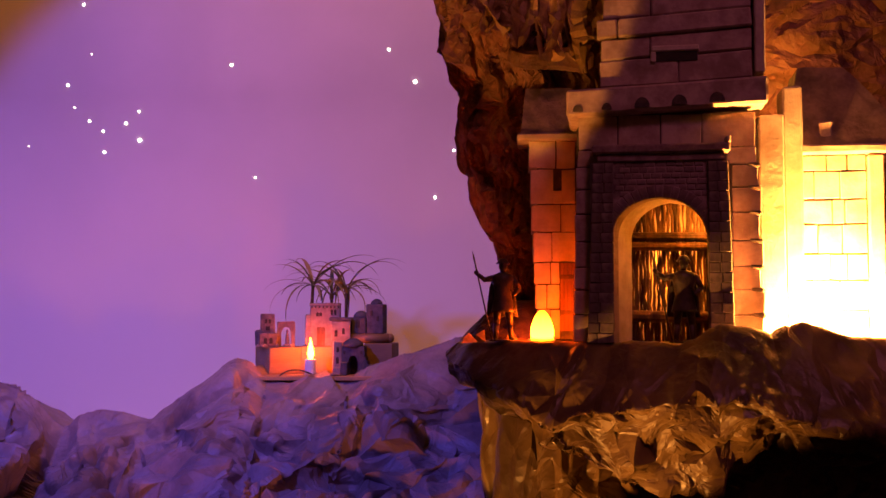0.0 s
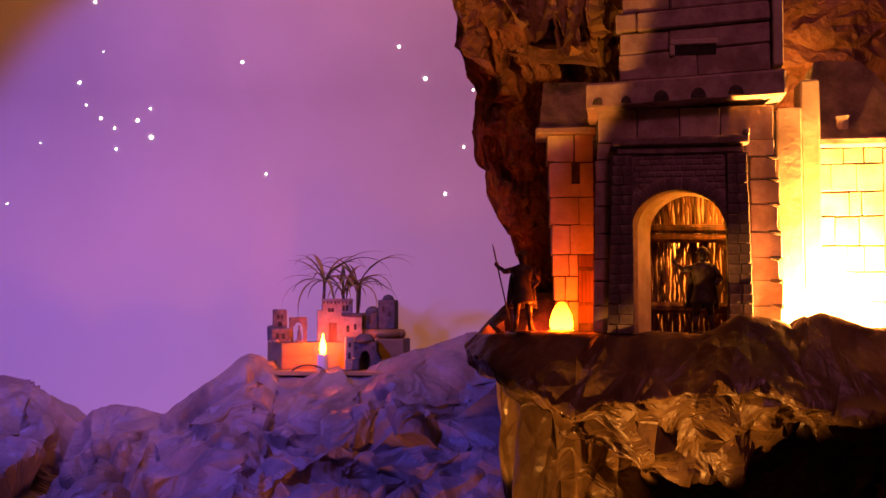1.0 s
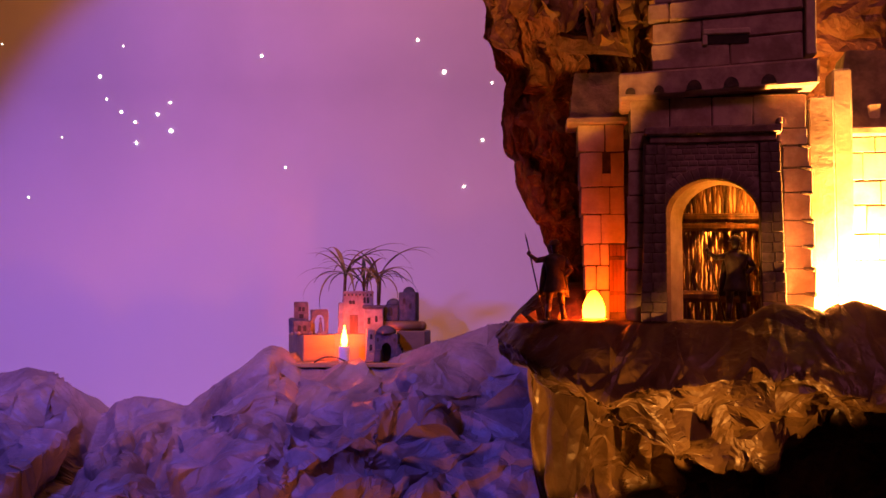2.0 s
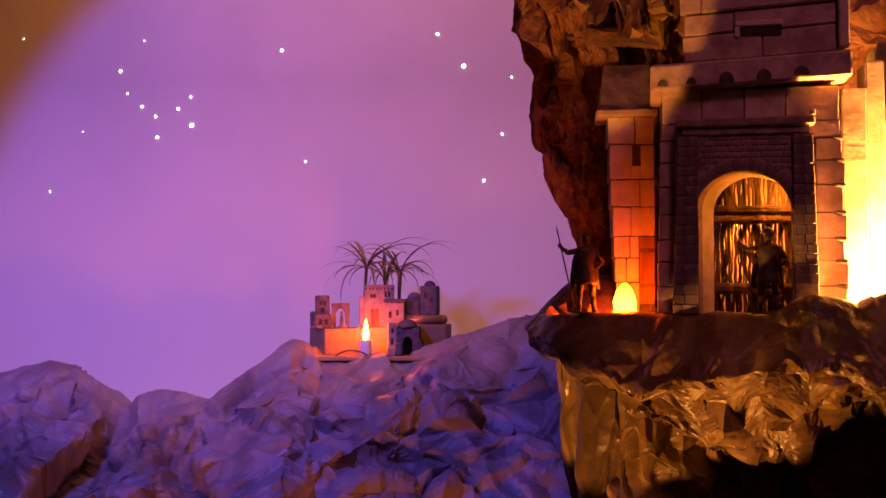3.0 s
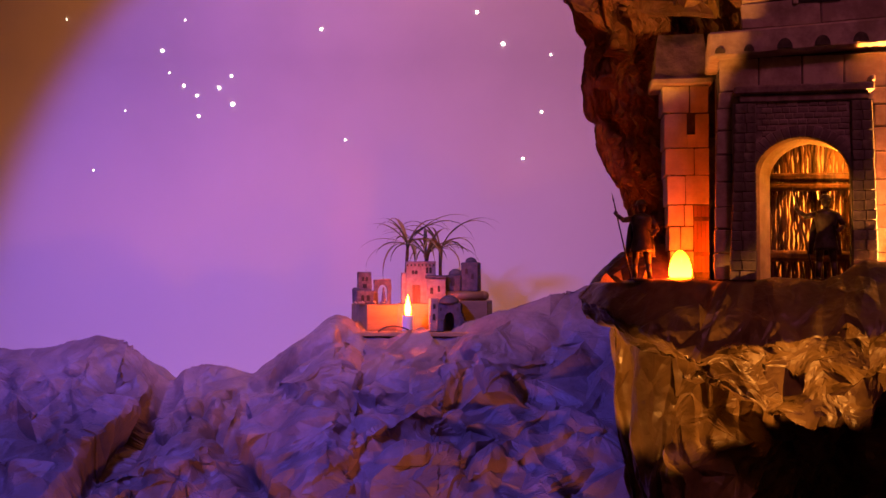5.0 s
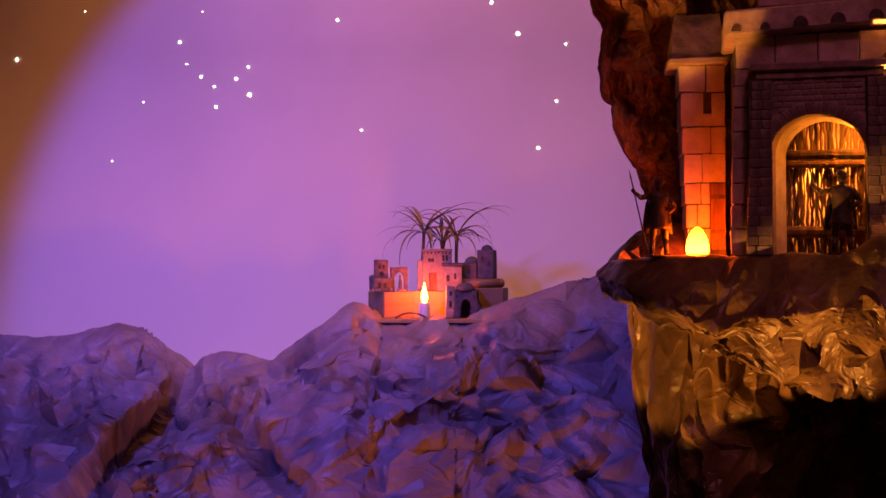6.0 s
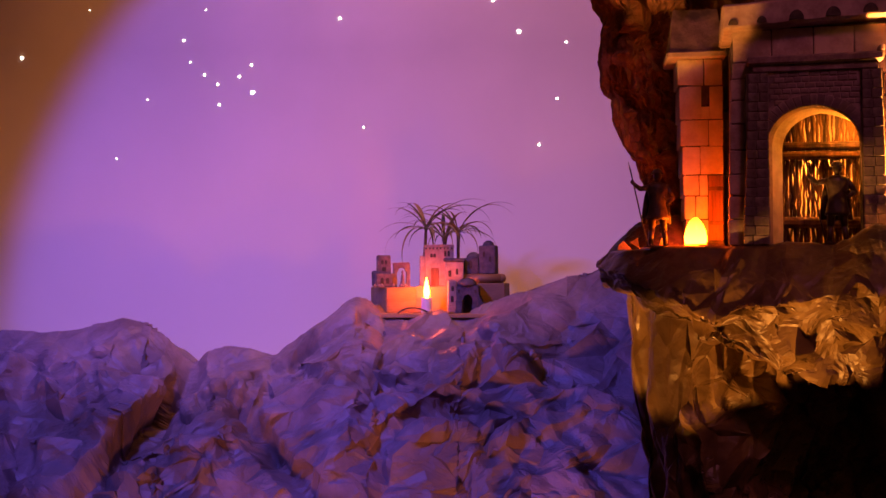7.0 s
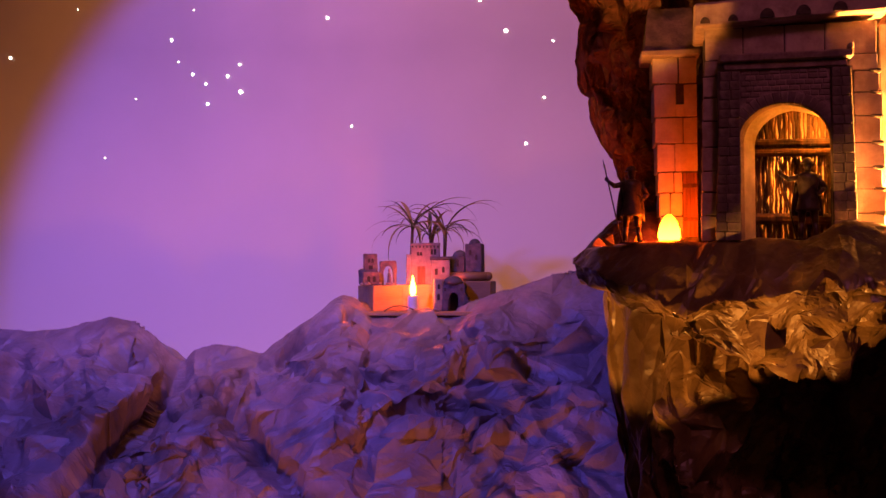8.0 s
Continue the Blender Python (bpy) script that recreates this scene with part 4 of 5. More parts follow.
# ---- soldiers: plain painted figures ----
def soldier(at, turn, spear, label):
    bm = bmesh.new()
    for sx, fx in ((-0.0045, -0.0052), (0.0045, 0.0055)):
        limb(bm, (fx, -0.0005, 0.0016), (sx, 0, 0.012), 0.0017, 0.0022, 8)
        limb(bm, (sx, 0, 0.012), (sx * 0.8, 0, 0.024), 0.0023, 0.0031, 8)
        limb(bm, (fx, 0.0008, 0.0012), (fx * 1.15, -0.0038, 0.0010), 0.0014, 0.0011, 8)
    lathe(bm, [(0.0082, 0.0195), (0.0078, 0.0215), (0.0062, 0.029), (0.0058, 0.031), (0.0066, 0.036), (0.0078, 0.0415), (0.0064, 0.0445), (0.0026, 0.0462)], 16, squash=0.68)
    limb(bm, (0, -0.0002, 0.0455), (0, -0.0004, 0.0485), 0.0019, 0.0019, 8)
    bmesh.ops.create_uvsphere(bm, u_segments=12, v_segments=9, radius=0.0033, matrix=Matrix.Translation((0, -0.0006, 0.0503)) @ Matrix.Diagonal((0.9, 1, 1.12, 1)))
    lathe(bm, [(0.0046, 0.0518), (0.0046, 0.0523), (0.0036, 0.0531), (0.0030, 0.0546), (0.0014, 0.0556)], 12, at=(0, -0.0002, 0))
    # cape behind the shoulders, down to the knees
    n = 7
    outer, inner_ = [], []
    for j, (zz, w, y) in enumerate(((0.0442, 0.0066, 0.0030), (0.036, 0.0086, 0.0055), (0.026, 0.0098, 0.0062), (0.0165, 0.0108, 0.0070))):
        a, b = [], []
        for i in range(n):
            t = -1 + 2 * i / (n - 1)
            fold = 0.0006 * math.sin(i * 2.6 + j)
            a.append(bm.verts.new((w * t, y - 0.0035 * t * t + fold + 0.0010, zz + 0.001 * math.sin(i * 1.7))))
            b.append(bm.verts.new((w * t * 0.95, y - 0.0035 * t * t + fold - 0.0002, zz)))
        outer.append(a)
        inner_.append(b)
    for j in range(3):
        for i in range(n - 1):
            bm.faces.new((outer[j][i], outer[j][i + 1], outer[j + 1][i + 1], outer[j + 1][i]))
            bm.faces.new((inner_[j][i], inner_[j + 1][i], inner_[j + 1][i + 1], inner_[j][i + 1]))
        for i in (0, n - 1):
            bm.faces.new((outer[j][i], outer[j + 1][i], inner_[j + 1][i], inner_[j][i]))
    for i in range(n - 1):
        bm.faces.new((outer[3][i], outer[3][i + 1], inner_[3][i + 1], inner_[3][i]))
        bm.faces.new((outer[0][i], inner_[0][i], inner_[0][i + 1], outer[0][i + 1]))
    # arm held out to the spear, arm on the hip
    limb(bm, (-0.0070, 0, 0.0422), (-0.0125, -0.0010, 0.0412), 0.0022, 0.0018, 8)
    limb(bm, (-0.0125, -0.0010, 0.0412), (-0.0180, -0.0022, 0.0450), 0.0017, 0.0013, 8)
    bmesh.ops.create_uvsphere(bm, u_segments=8, v_segments=6, radius=0.0017, matrix=Matrix.Translation((-0.0184, -0.0023, 0.0460)))
    limb(bm, (0.0070, 0, 0.0420), (0.0112, 0.0006, 0.0350), 0.0022, 0.0018, 8)
    limb(bm, (0.0112, 0.0006, 0.0350), (0.0066, -0.0040, 0.0310), 0.0017, 0.0014, 8)
    limb(bm, (-0.0062, -0.0030, 0.0440), (0.0060, -0.0035, 0.0330), 0.0008, 0.0008, 6)
    if spear:
        foot, tip = Vector((-0.0080, -0.0030, 0.0006)), Vector((-0.0198, -0.0022, 0.0545))
        limb(bm, foot, tip, 0.00055, 0.00045, 8)
        d = (tip - foot).normalized()
        m = Matrix.Translation(tip + d * 0.0030) @ d.to_track_quat("Z", "Y").to_matrix().to_4x4()
        bmesh.ops.create_cone(bm, cap_ends=True, segments=6, radius1=0.0014, radius2=0.0001, depth=0.0064, matrix=m @ Matrix.Diagonal((1, 0.5, 1, 1)))
    lathe(bm, [(0.0100, 0.0), (0.0098, 0.0010)], 14, squash=0.7)
    ob = part("soldier_figurine", worn(bm, 0.00025, 400), FIGURE, None, smooth=True)
    ob.matrix_world = pose(*at, 0, 0, turn) @ Matrix.Diagonal((1.03, 1.03, 1.03, 1))
    return tagged(ob, label, "figurine", "toy soldiers")


soldier((0.0416, 0.750, LEDGE), 6, True, "dark painted toy soldier holding a spear by the tower")
soldier((0.1580, 0.7085, LEDGE + 0.0002), -6, True, "dark painted toy soldier standing before the arched gate")


# ---- candle bulb on the ledge ----
candle = thing("tea_light", (0.0685, 0.748, LEDGE), 0, "glowing yellow egg-shaped candle bulb on the ledge", "candle")
bm = lathe(bmesh.new(), [(0.0070, 0.0016), (0.0080, 0.004), (0.0081, 0.007), (0.0074, 0.011), (0.0058, 0.0155), (0.0037, 0.019), (0.0014, 0.0214)], 24)
part("bulb", bm, BULB, candle, smooth=True)
part("base", lathe(bmesh.new(), [(0.0095, -0.001), (0.0095, 0.0014), (0.0080, 0.0020)], 24), WHITE_PLASTIC, candle, smooth=False)


# ---- crumpled leaf paper hanging from the cliff ----
def hanging_leaf(at, turn, lean, w, l, seed):
    rng2 = random.Random(seed)
    bm = bmesh.new()
    nx, nz = 7, 13
    rows_f, rows_b = [], []
    for j in range(nz):
        t = j / (nz - 1)
        half = w * (0.35 + 0.65 * math.sin(math.pi * min(1, t * 0.9 + 0.12))) / 2
        f, b = [], []
        for i in range(nx):
            s = -1 + 2 * i / (nx - 1)
            y = 0.35 * w * math.cos(s * 4.0 + seed + 2 * t) * (0.5 + t) + rng2.uniform(-0.10, 0.10) * w - 0.4 * l * t * t
            p = Vector((half * s + rng2.uniform(-0.06, 0.06) * w, y, -l * t + rng2.uniform(-0.03, 0.03) * l))
            f.append(bm.verts.new(p))
            b.append(bm.verts.new(p + Vector((0, 0.0008, 0))))
        rows_f.append(f)
        rows_b.append(b)
    for j in range(nz - 1):
        for i in range(nx - 1):
            bm.faces.new((rows_f[j][i], rows_f[j][i + 1], rows_f[j + 1][i + 1], rows_f[j + 1][i]))
            bm.faces.new((rows_b[j][i], rows_b[j + 1][i], rows_b[j + 1][i + 1], rows_b[j][i + 1]))
        for i in (0, nx - 1):
            bm.faces.new((rows_f[j][i], rows_f[j + 1][i], rows_b[j + 1][i], rows_b[j][i]))
    ob = part("paper_leaf", bm, LEAF_PAPER, None)
    ob.matrix_world = pose(*at, 0, lean, turn)
    return tagged(ob, "crumpled ochre paper leaf hanging from the cliff", "leaf", "hanging paper leaves")


for i, (x, zt, w, l, lean) in enumerate(((0.060, 1.470, 0.022, 0.050, 8), (0.072, 1.462, 0.018, 0.052, -6), (0.082, 1.470, 0.020, 0.062, 5), (0.094, 1.466, 0.018, 0.066, -10), (0.105, 1.472, 0.020, 0.052, 12),
                                         (0.118, 1.470, 0.016, 0.044, -12), (0.045, 1.472, 0.016, 0.040, 15), (0.032, 1.475, 0.018, 0.046, -14), (0.130, 1.474, 0.018, 0.040, 9))):
    hanging_leaf((x * 1.02, 0.805 - 0.004 * (i % 3), zt - 0.030), 20 * math.sin(i * 1.9), lean, w, l, 30 + i)


# ---- the village on the hill ----
def flame_candle():
    ob = thing("candle_light", (-0.184, 1.507, 1.1035), 0, "white candle lamp with glowing flame-shaped bulb", "candle")
    part("body", lathe(bmesh.new(), [(0.0078, 0.0), (0.0080, 0.001), (0.0078, 0.0215), (0.0070, 0.0226)], 24), WHITE_PLASTIC, ob)
    bm = lathe(bmesh.new(), [(0.0028, 0.0226), (0.0041, 0.026), (0.0046, 0.0300), (0.0041, 0.035), (0.0028, 0.041), (0.0013, 0.0465), (0.0004, 0.0515)], 20)
    part("flame", bm, FLAME, ob, "glowing flame bulb", smooth=True)


def tube(name, pts, r, mat, label, category):
    cu = bpy.data.curves.new(name, "CURVE")
    cu.dimensions, cu.bevel_depth, cu.bevel_resolution = "3D", r, 2
    sp = cu.splines.new("NURBS")
    sp.points.add(len(pts) - 1)
    for p, q in zip(sp.points, pts):
        p.co = (*q, 1)
    sp.use_endpoint_u, sp.order_u = True, 3
    cu.materials.append(mat)
    return tagged(new(name, cu), label, category)


def window(parent, x, z, w, h, y, arched=True, mat=None):
    # no hole is cut: a dark plate on the wall paints its shade
    bm = bmesh.new()
    seg = 6
    pts = [(x - w / 2, z), (x + w / 2, z)]
    pts += [(x + w / 2 * math.cos(math.pi * i / seg), z + h - w / 2 + w / 2 * math.sin(math.pi * i / seg)) for i in range(seg + 1)] if arched else [(x + w / 2, z + h), (x - w / 2, z + h)]
    fr = [bm.verts.new((px_, y - 0.0003, pz)) for px_, pz in pts]
    bk = [bm.verts.new((v.co.x, y + 0.0025, v.co.z)) for v in fr]
    bm.faces.new(fr)
    bm.faces.new(bk[::-1])
    for i in range(len(fr)):
        j = (i + 1) % len(fr)
        bm.faces.new((fr[i], fr[j], bk[j], bk[i]))
    bmesh.ops.remove_doubles(bm, verts=bm.verts, dist=1e-6)
    return part("window", bm, mat or OPENING_SHADE, parent)


def pine_block(at, turn, x, y, z, label, mat=PINE):
    ob = part("wooden_block", boxed(0, x, 0, y, 0, z, bevel=0.0010), mat, None)
    ob.matrix_world = pose(*at, 0, 0, turn)
    tagged(ob, label, "block", "wooden blocks")


def dome(bm, x, y, z, r, flat=0.9):
    lathe(bm, [(r * math.cos(a), r * flat * math.sin(a)) for a in (0, 0.3, 0.6, 0.9, 1.2, 1.45)], 16, at=(x, y, z))


def rubble(name, parent, x0, x1, y0, y1, z, mat, n, seed):
    rng2 = random.Random(seed)
    for _ in range(n):
        r = rng2.uniform(0.0015, 0.0032)
        bm = bmesh.new()
        bmesh.ops.create_icosphere(bm, subdivisions=1, radius=r, matrix=Matrix.Translation((rng2.uniform(x0, x1), rng2.uniform(y0, y1), z + r * 0.5)))
        part(name, worn(bm, r * 0.35, 300), mat, parent)


BOARD = 1.1035
board = part("base_board", boxed(-0.262, -0.072, 1.481, 1.640, BOARD - 0.006, BOARD, bevel=0.0010), PINE, None)
tagged(board, "thin pale wooden board under the model village", "board")
pine_block((-0.2440, 1.522, BOARD), 24, 0.058, 0.078, 0.0375, "pale pine block carrying the small ruined house")
pine_block((-0.2020, 1.540, BOARD), 4, 0.070, 0.060, 0.0385, "pale pine block under the tall clay house")
pine_block((-0.1120, 1.535, BOARD), -8, 0.0410, 0.050, 0.0430, "brown wood block under the domed house", OLD_PINE)
bm = bmesh.new()
limb(bm, (-0.132, 1.552, 1.1535), (-0.076, 1.545, 1.1535), 0.0070, 0.0070, 14)
tagged(part("log", worn(bm, 0.0005, 200), OLD_PINE, None, smooth=True), "short round log lying on the wood block", "log")
flame_candle()
tube("power_cable", [(-0.1815, 1.498, 1.1055), (-0.190, 1.494, 1.110), (-0.203, 1.490, 1.1125), (-0.216, 1.487, 1.110), (-0.224, 1.486, 1.104)], 0.0011, BLACK_CABLE, "thin black cable of the candle lamp", "cable")

# ruined house with an arch
ruin = thing("ruined_house", (-0.2400, 1.541, 1.1412), 12, "small clay ruin with tower and broken arch on a block", "house")
part("tower", worn(boxed(-0.0190, 0.0010, 0.004, 0.022, 0, 0.0470, bevel=0.0012), 0.0008, 130, 3), CLAY_DIMMED, ruin)
part("front_wing", worn(boxed(-0.0220, 0.0040, -0.0065, 0.006, 0, 0.0200, bevel=0.0012), 0.0007, 150, 3), CLAY_DIMMED, ruin)
part("buttress", worn(boxed(-0.0265, -0.0150, 0.000, 0.016, 0, 0.0240, bevel=0.003), 0.0012, 120, 3), CLAY_SHADED, ruin)
window(ruin, -0.0115, 0.0335, 0.0040, 0.0062, 0.0036)
window(ruin, -0.0062, 0.0335, 0.0040, 0.0062, 0.0036)
window(ruin, -0.0130, 0.0050, 0.0046, 0.0085, -0.0070)
window(ruin, -0.0050, 0.0050, 0.0046, 0.0085, -0.0070)
window(ruin, -0.0090, 0.0235, 0.0060, 0.0060, 0.0036, False)
bm = arch_panel(bmesh.new(), -0.0125, 0.0125, 0, 0.0360, 0.0072, 0.018, 0.0105, 0, 0.008)
bmesh.ops.translate(bm, verts=bm.verts, vec=(0.0170, 0.002, 0))
part("arch", worn(bm, 0.0009, 160), CLAY_DIMMED, ruin, "broken clay archway")
bm = bmesh.new()
lathe(bm, [(0.0036, 0.0), (0.0030, 0.008), (0.0022, 0.016), (0.0012, 0.0195), (0.0019, 0.022), (0.0006, 0.0245)], 10, at=(0.0185, 0.0045, 0.0005))
part("ornament", bm, CLAY_DIMMED, ruin, "small pale upright shape in the arch")
rubble("stone", ruin, -0.024, 0.028, -0.0080, -0.004, 0.0005, CLAY, 12, 5)

# tall clay house with a lower wing
tall = thing("clay_house", (-0.1720, 1.548, 1.1422), 3, "tall pinkish clay house with battlements and lower wing", "house")
part("body", worn(boxed(-0.0180, 0.0250, 0, 0.028, 0, 0.0580, bevel=0.0010), 0.0006, 110, 3), CLAY, tall)
part("parapet", worn(boxed(-0.0186, 0.0256, -0.0008, 0.0285, 0.0578, 0.0615, bevel=0.0008), 0.0004, 150, 2), CLAY, tall)
for i in range(8):
    window(tall, -0.0155 + i * 0.0054, 0.0545, 0.0022, 0.0026, -0.0003, False)
part("side_wall", worn(boxed(-0.0255, -0.0175, 0.004, 0.026, 0, 0.0450, bevel=0.0010), 0.0006, 130, 2), CLAY, tall)
wing = part("wing", worn(boxed(0.0120, 0.0400, -0.0105, 0.018, -0.0005, 0.0360, bevel=0.0010), 0.0006, 120, 3), CLAY, tall)
part("wing_roof", boxed(0.0100, 0.0415, -0.0122, 0.019, 0.0362, 0.0410, bevel=0.0008), CLAY_SHADED, wing, "slate-grey flat roof")
for x in (-0.0075, -0.0030):
    window(tall, x, 0.0425, 0.0040, 0.0058, -0.0003)
for x in (0.0128, 0.0178):
    window(tall, x, 0.0440, 0.0034, 0.0085, -0.0003)
bm = boxed(-0.0085, 0.0030, -0.0008, 0.0020, 0.0005, 0.0270, bevel=0.0004)
dr = part("door", bm, DOOR_WOOD, tall, "brown wooden door")
for i in range(3):
    part("plank", boxed(-0.0078 + i * 0.0036, -0.0046 + i * 0.0036, -0.0013, 0.0, 0.0012, 0.0262, bevel=0.0003), DOOR_WOOD, dr)
window(wing, 0.0195, 0.0140, 0.0042, 0.0090, -0.0108, False)
window(wing, 0.0300, 0.0170, 0.0036, 0.0090, -0.0108)
for i in range(5):
    part("beam_end", boxed(-0.0160 + i * 0.0090, -0.0145 + i * 0.0090, -0.0022, 0.001, 0.0530, 0.0545), DOOR_WOOD, tall)

# domed house in blue shade, which is put into its dark clay
domed = thing("domed_house", (-0.1130, 1.552, 1.1600), -10, "clay house coloured dark for shade, with two domes on a log", "house")
bm = boxed(0.0040, 0.0290, -0.004, 0.020, 0, 0.0420, bevel=0.0012)
part("tower", worn(bm, 0.0007, 130, 3), CLAY_SHADED, domed)
bm = bmesh.new()
dome(bm, 0.0165, 0.008, 0.0418, 0.0088)
part("dome", bm, CLAY_SHADED, domed, smooth=True)
part("wing", worn(boxed(-0.0190, 0.0045, -0.006, 0.018, 0, 0.0235, bevel=0.0012), 0.0007, 130, 3), CLAY_SHADED, domed)
bm = bmesh.new()
dome(bm, -0.0060, 0.006, 0.0232, 0.0108)
part("dome", bm, CLAY_SHADED, domed, smooth=True)
window(domed, -0.0080, 0.0080, 0.0050, 0.0120, -0.0066)
window(domed, 0.0120, 0.0255, 0.0034, 0.0075, -0.0044)
window(domed, 0.0210, 0.0180, 0.0034, 0.0075, -0.0044)

# small front houses by the candle
front = thing("small_domed_house", (-0.1250, 1.508, BOARD), -6, "small clay house coloured dark for shade, with dome, arch and stair", "house")
bm = arch_panel(bmesh.new(), -0.0165, 0.0160, 0, 0.0400, 0.0068, 0.018, 0.0090, 0, 0.020)
part("front_wall", worn(bm, 0.0006, 150), CLAY_SHADED, front)
part("back_wall", boxed(-0.0150, 0.0150, 0.017, 0.022, 0, 0.0395), CLAY_SHADED, front)
bm = bmesh.new()
dome(bm, -0.002, 0.010, 0.0396, 0.0150, 0.75)
part("dome", bm, CLAY_SHADED, front, smooth=True)
stair = part("stair", boxed(0.0150, 0.0290, -0.0100, 0.010, 0, 0.0060, bevel=0.0006), CLAY_SHADED, front)
for i in range(5):
    part("step", boxed(0.0150, 0.0290 - 0.0024 * (i + 1), -0.0095 + i * 0.001, 0.010, 0.0058 + i * 0.0048, 0.0108 + i * 0.0048, bevel=0.0005), CLAY_SHADED, stair)
part("leaning_wall", worn(boxed(-0.0160, -0.0060, -0.0120, 0.002, 0, 0.0180, bevel=0.001), 0.0008, 140, 2), CLAY_SHADED, front)
window(front, 0.0115, 0.0290, 0.0030, 0.0050, -0.0003)
window(front, -0.0125, 0.0290, 0.0030, 0.0050, -0.0003)
gatelet = thing("small_gate_tower", (-0.1485, 1.508, BOARD), 10, "small orange-lit clay gate tower by the candle", "tower")
part("body", worn(boxed(-0.0045, 0.0080, 0, 0.014, 0, 0.0470, bevel=0.0010), 0.0007, 150, 3), CLAY, gatelet)
part("step", worn(boxed(-0.0050, 0.0100, -0.0060, 0.0005, 0, 0.0120, bevel=0.0010), 0.0006, 150, 2), CLAY, gatelet)
window(gatelet, 0.0015, 0.0160, 0.0040, 0.0090, -0.0006)
window(gatelet, 0.0020, 0.0320, 0.0034, 0.0070, -0.0006)
bm = lathe(bmesh.new(), [(0.0120, 0.0), (0.0135, 0.0018), (0.0120, 0.0030), (0.0100, 0.0024)], 22, squash=0.8)
dish = part("round_dish", bm, CLAY, None)
dish.matrix_world = pose(-0.1560, 1.4965, BOARD)
tagged(dish, "small flat round clay dish by the candle", "dish")


# ---- palm trees ----
def blade(bm, direction, length, lift, droop, width, rng2):
    n = 10
    d = Vector((math.cos(direction), math.sin(direction), 0))
    side = Vector((-d.y, d.x, 0))
    p = Vector((0, 0, 0))
    ang = lift
    rings = []
    for i in range(n + 1):
        t = i / n
        w = width * (0.35 + 1.3 * t) if t < 0.4 else width * 0.87 * (1 - t) / 0.6 + width * 0.05
        up = Vector((-d.x * math.sin(ang), -d.y * math.sin(ang), math.cos(ang)))
        rings.append([bm.verts.new(p + side * w), bm.verts.new(p - up * w * 0.45), bm.verts.new(p - side * w), bm.verts.new(p - up * w * 0.15)])
        p = p + (d * math.cos(ang) + Vector((0, 0, math.sin(ang)))) * (length / n)
        ang -= droop / n * (0.5 + t)
    for a, b in zip(rings, rings[1:]):
        for i in range(4):
            bm.faces.new((a[i], a[(i + 1) % 4], b[(i + 1) % 4], b[i]))
    bm.faces.new(rings[0][::-1])
    bm.faces.new(rings[-1])


def palm_tree(at, crown, seed, label, blades=22, scale=1.0):
    rng2 = random.Random(seed)
    ob = thing("palm_tree", at, 0, label, "palm tree", "palm trees")
    c = Vector(crown) - Vector(at)
    bm = bmesh.new()
    pts = [Vector((0, 0, 0)), c * 0.5 + Vector((0.002, 0, 0)), c]
    for (a, b), (r0, r1) in zip(zip(pts, pts[1:]), ((0.0034, 0.0027), (0.0027, 0.0022))):
        limb(bm, a, b, r0, r1, 9)
    part("trunk", worn(bm, 0.0003, 500), PALM_BARK, ob)
    bm = lathe(bmesh.new(), [(0.0022, -0.004), (0.0034, 0.000), (0.0030, 0.004), (0.0010, 0.007)], 10, at=c)
    part("crown_shaft", bm, PALM_LEAF, ob)
    for i in range(blades):
        bm = bmesh.new()
        a = 2 * math.pi * i / blades * 2.618 + rng2.uniform(-0.3, 0.3)
        blade(bm, a, rng2.uniform(0.055, 0.095) * scale * (1.25 if i % 5 == 0 else 1), rng2.uniform(0.10, 1.15), rng2.uniform(1.3, 2.7), rng2.uniform(0.0016, 0.0042), rng2)
        bmesh.ops.translate(bm, verts=bm.verts, vec=c)
        part("frond", bm, PALM_LEAF, ob)


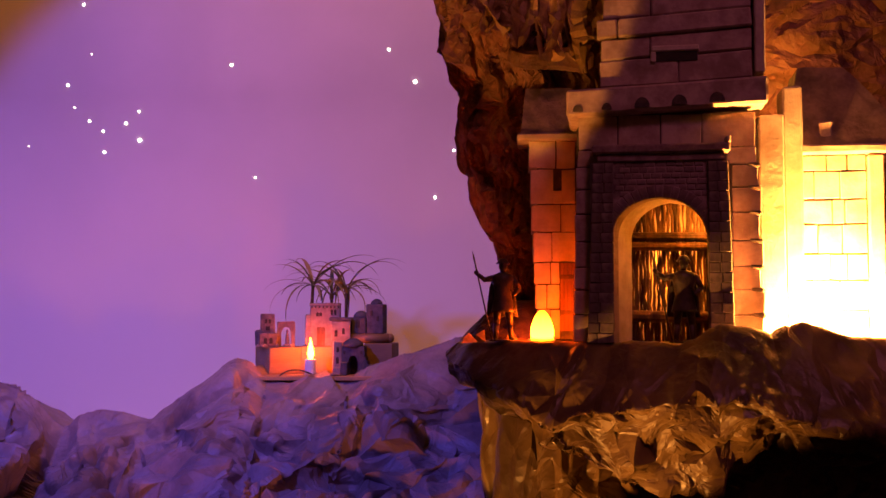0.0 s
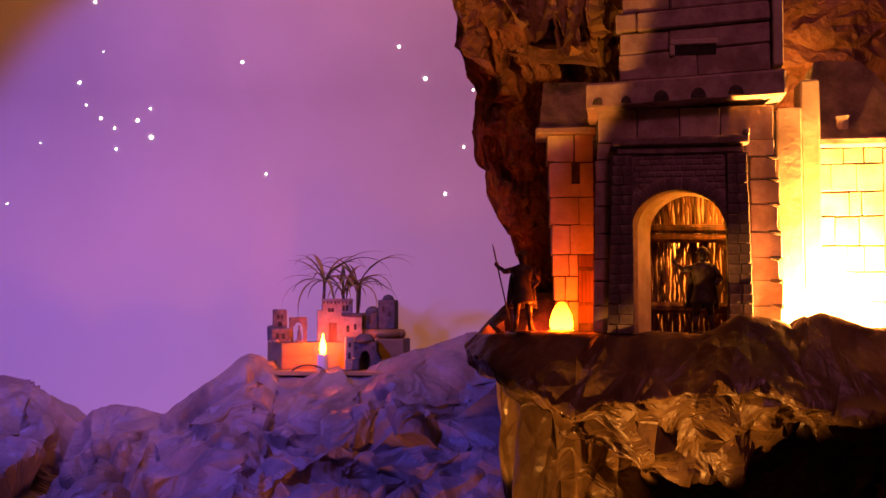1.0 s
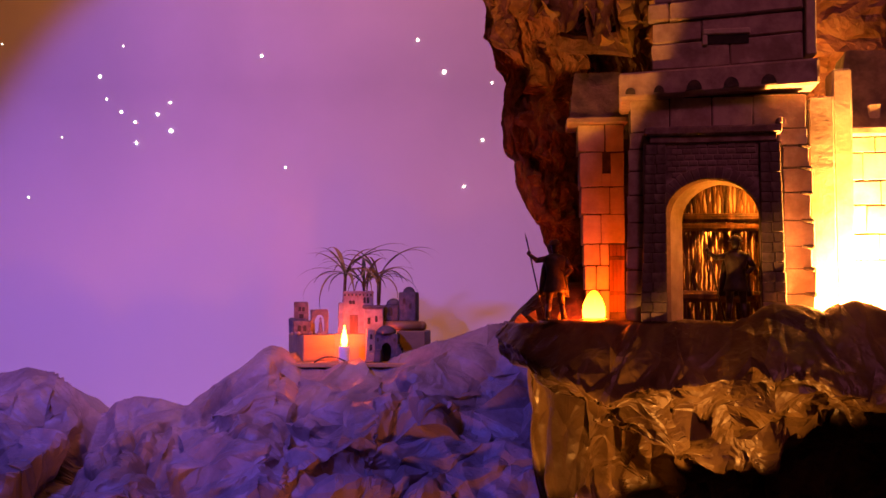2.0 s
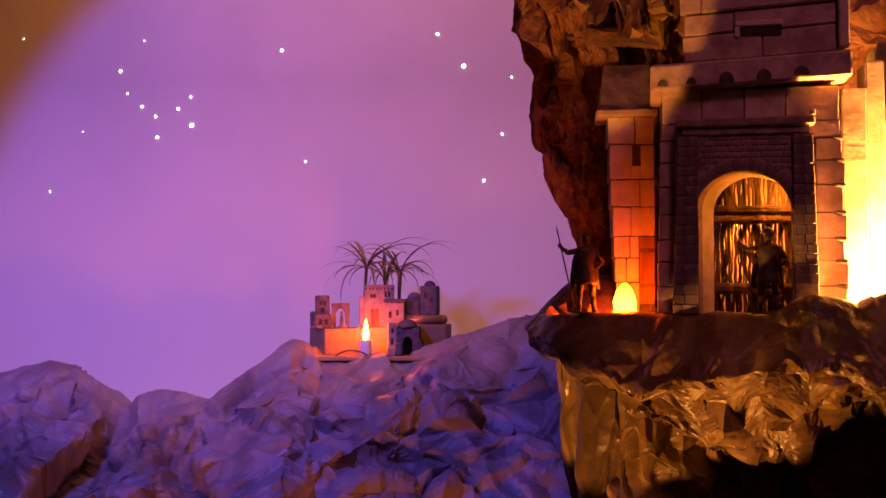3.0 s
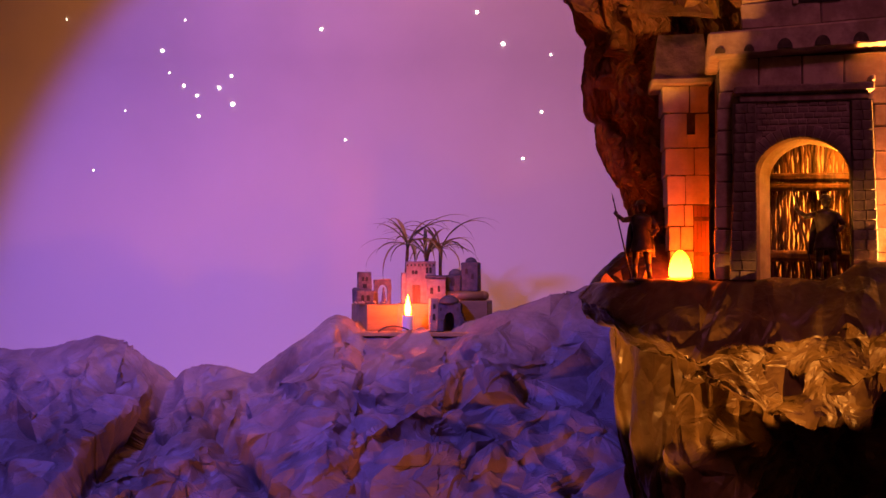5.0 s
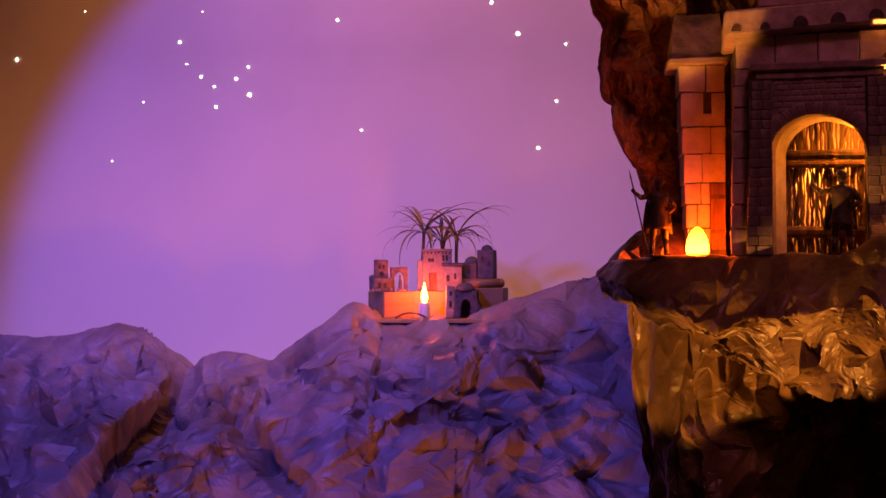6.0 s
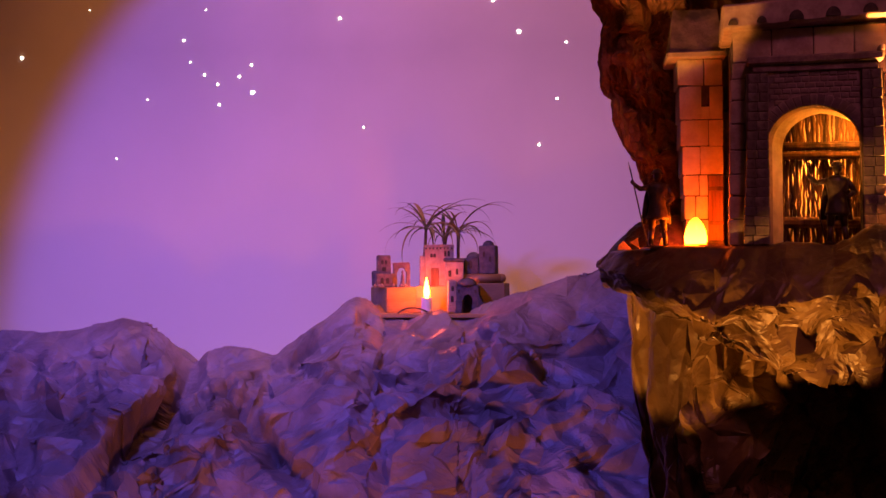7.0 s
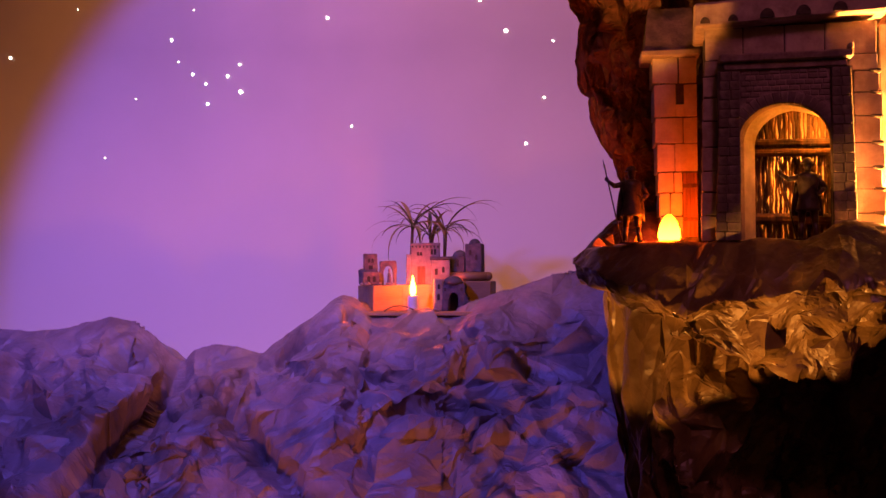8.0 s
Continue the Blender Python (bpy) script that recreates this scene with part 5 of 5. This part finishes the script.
palm_tree((-0.2010, 1.585, BOARD), (-0.1900, 1.580, 1.2290), 5, "thin-leaved model palm tree with leaning trunk", 19, 1.2)
palm_tree((-0.1620, 1.590, BOARD), (-0.1630, 1.582, 1.2120), 7, "thin-leaved model palm tree behind the tall house", 15, 1.1)
palm_tree((-0.1460, 1.595, BOARD), (-0.1420, 1.585, 1.2220), 11, "thin-leaved model palm tree with bent-over fronds", 18, 1.15)

# paper fold jutting out of the cliff over the tower
bm = boxed(-0.030, 0.030, -0.020, 0.030, -0.008, 0.008, bevel=0.003)
fold = part("paper_fold", worn(bm, 0.004, 40, 4), CLIFF_PAPER, None)
fold.matrix_world = pose(0.084, 0.828, 1.3900, 12, 6, -12)
tagged(fold, "brown paper fold jutting from the cliff over the tower", "rock")


# low paper mound between the ledge and the cliff, and torn paper shards at its edge
n_a, n_r = 160, 70
ang = np.linspace(0, 2 * math.pi, n_a)[:, None]
rad = np.linspace(0.02, 1, n_r)[None, :]
M = np.stack([0.061 + 0.050 * rad * np.cos(ang), 0.838 + 0.048 * rad * np.sin(ang), 1.170 + 0.034 * np.cos(rad * math.pi / 2) ** 0.8 + 0 * ang], -1)
M[..., 2] += 0.006 * crumple(M[..., 0], M[..., 1], 0.022, 15, 3, 0.5) * np.sin(rad * math.pi)
tagged(sheet("paper_mound", M, CLIFF_PAPER, None, (4, 4), 2), "low brown paper mound behind the soldier and the tower", "rock")


def paper_shard(at, turn, w, h):
    bm = bmesh.new()
    pts = [(-w / 2, 0), (w / 2, 0), (w * 0.15, h), (-w * 0.30, h * 0.55)]
    fr = [bm.verts.new((x, 0.002 * math.sin(x * 900), z)) for x, z in pts]
    bk = [bm.verts.new((v.co.x, v.co.y + 0.0007, v.co.z)) for v in fr]
    bm.faces.new(fr)
    bm.faces.new(bk[::-1])
    for i in range(4):
        bm.faces.new((fr[i], fr[(i + 1) % 4], bk[(i + 1) % 4], bk[i]))
    ob = part("paper_shard", bm, LEAF_PAPER, None)
    ob.matrix_world = pose(*at, -14, 0, turn)
    tagged(ob, "small torn paper shard standing on the ledge", "paper", "torn paper shards")


paper_shard((0.0190, 0.762, LEDGE - 0.0015), 35, 0.013, 0.0075)
paper_shard((0.0260, 0.766, LEDGE - 0.0012), -25, 0.010, 0.0095)
paper_shard((0.0490, 0.770, LEDGE - 0.0012), 20, 0.009, 0.0110)
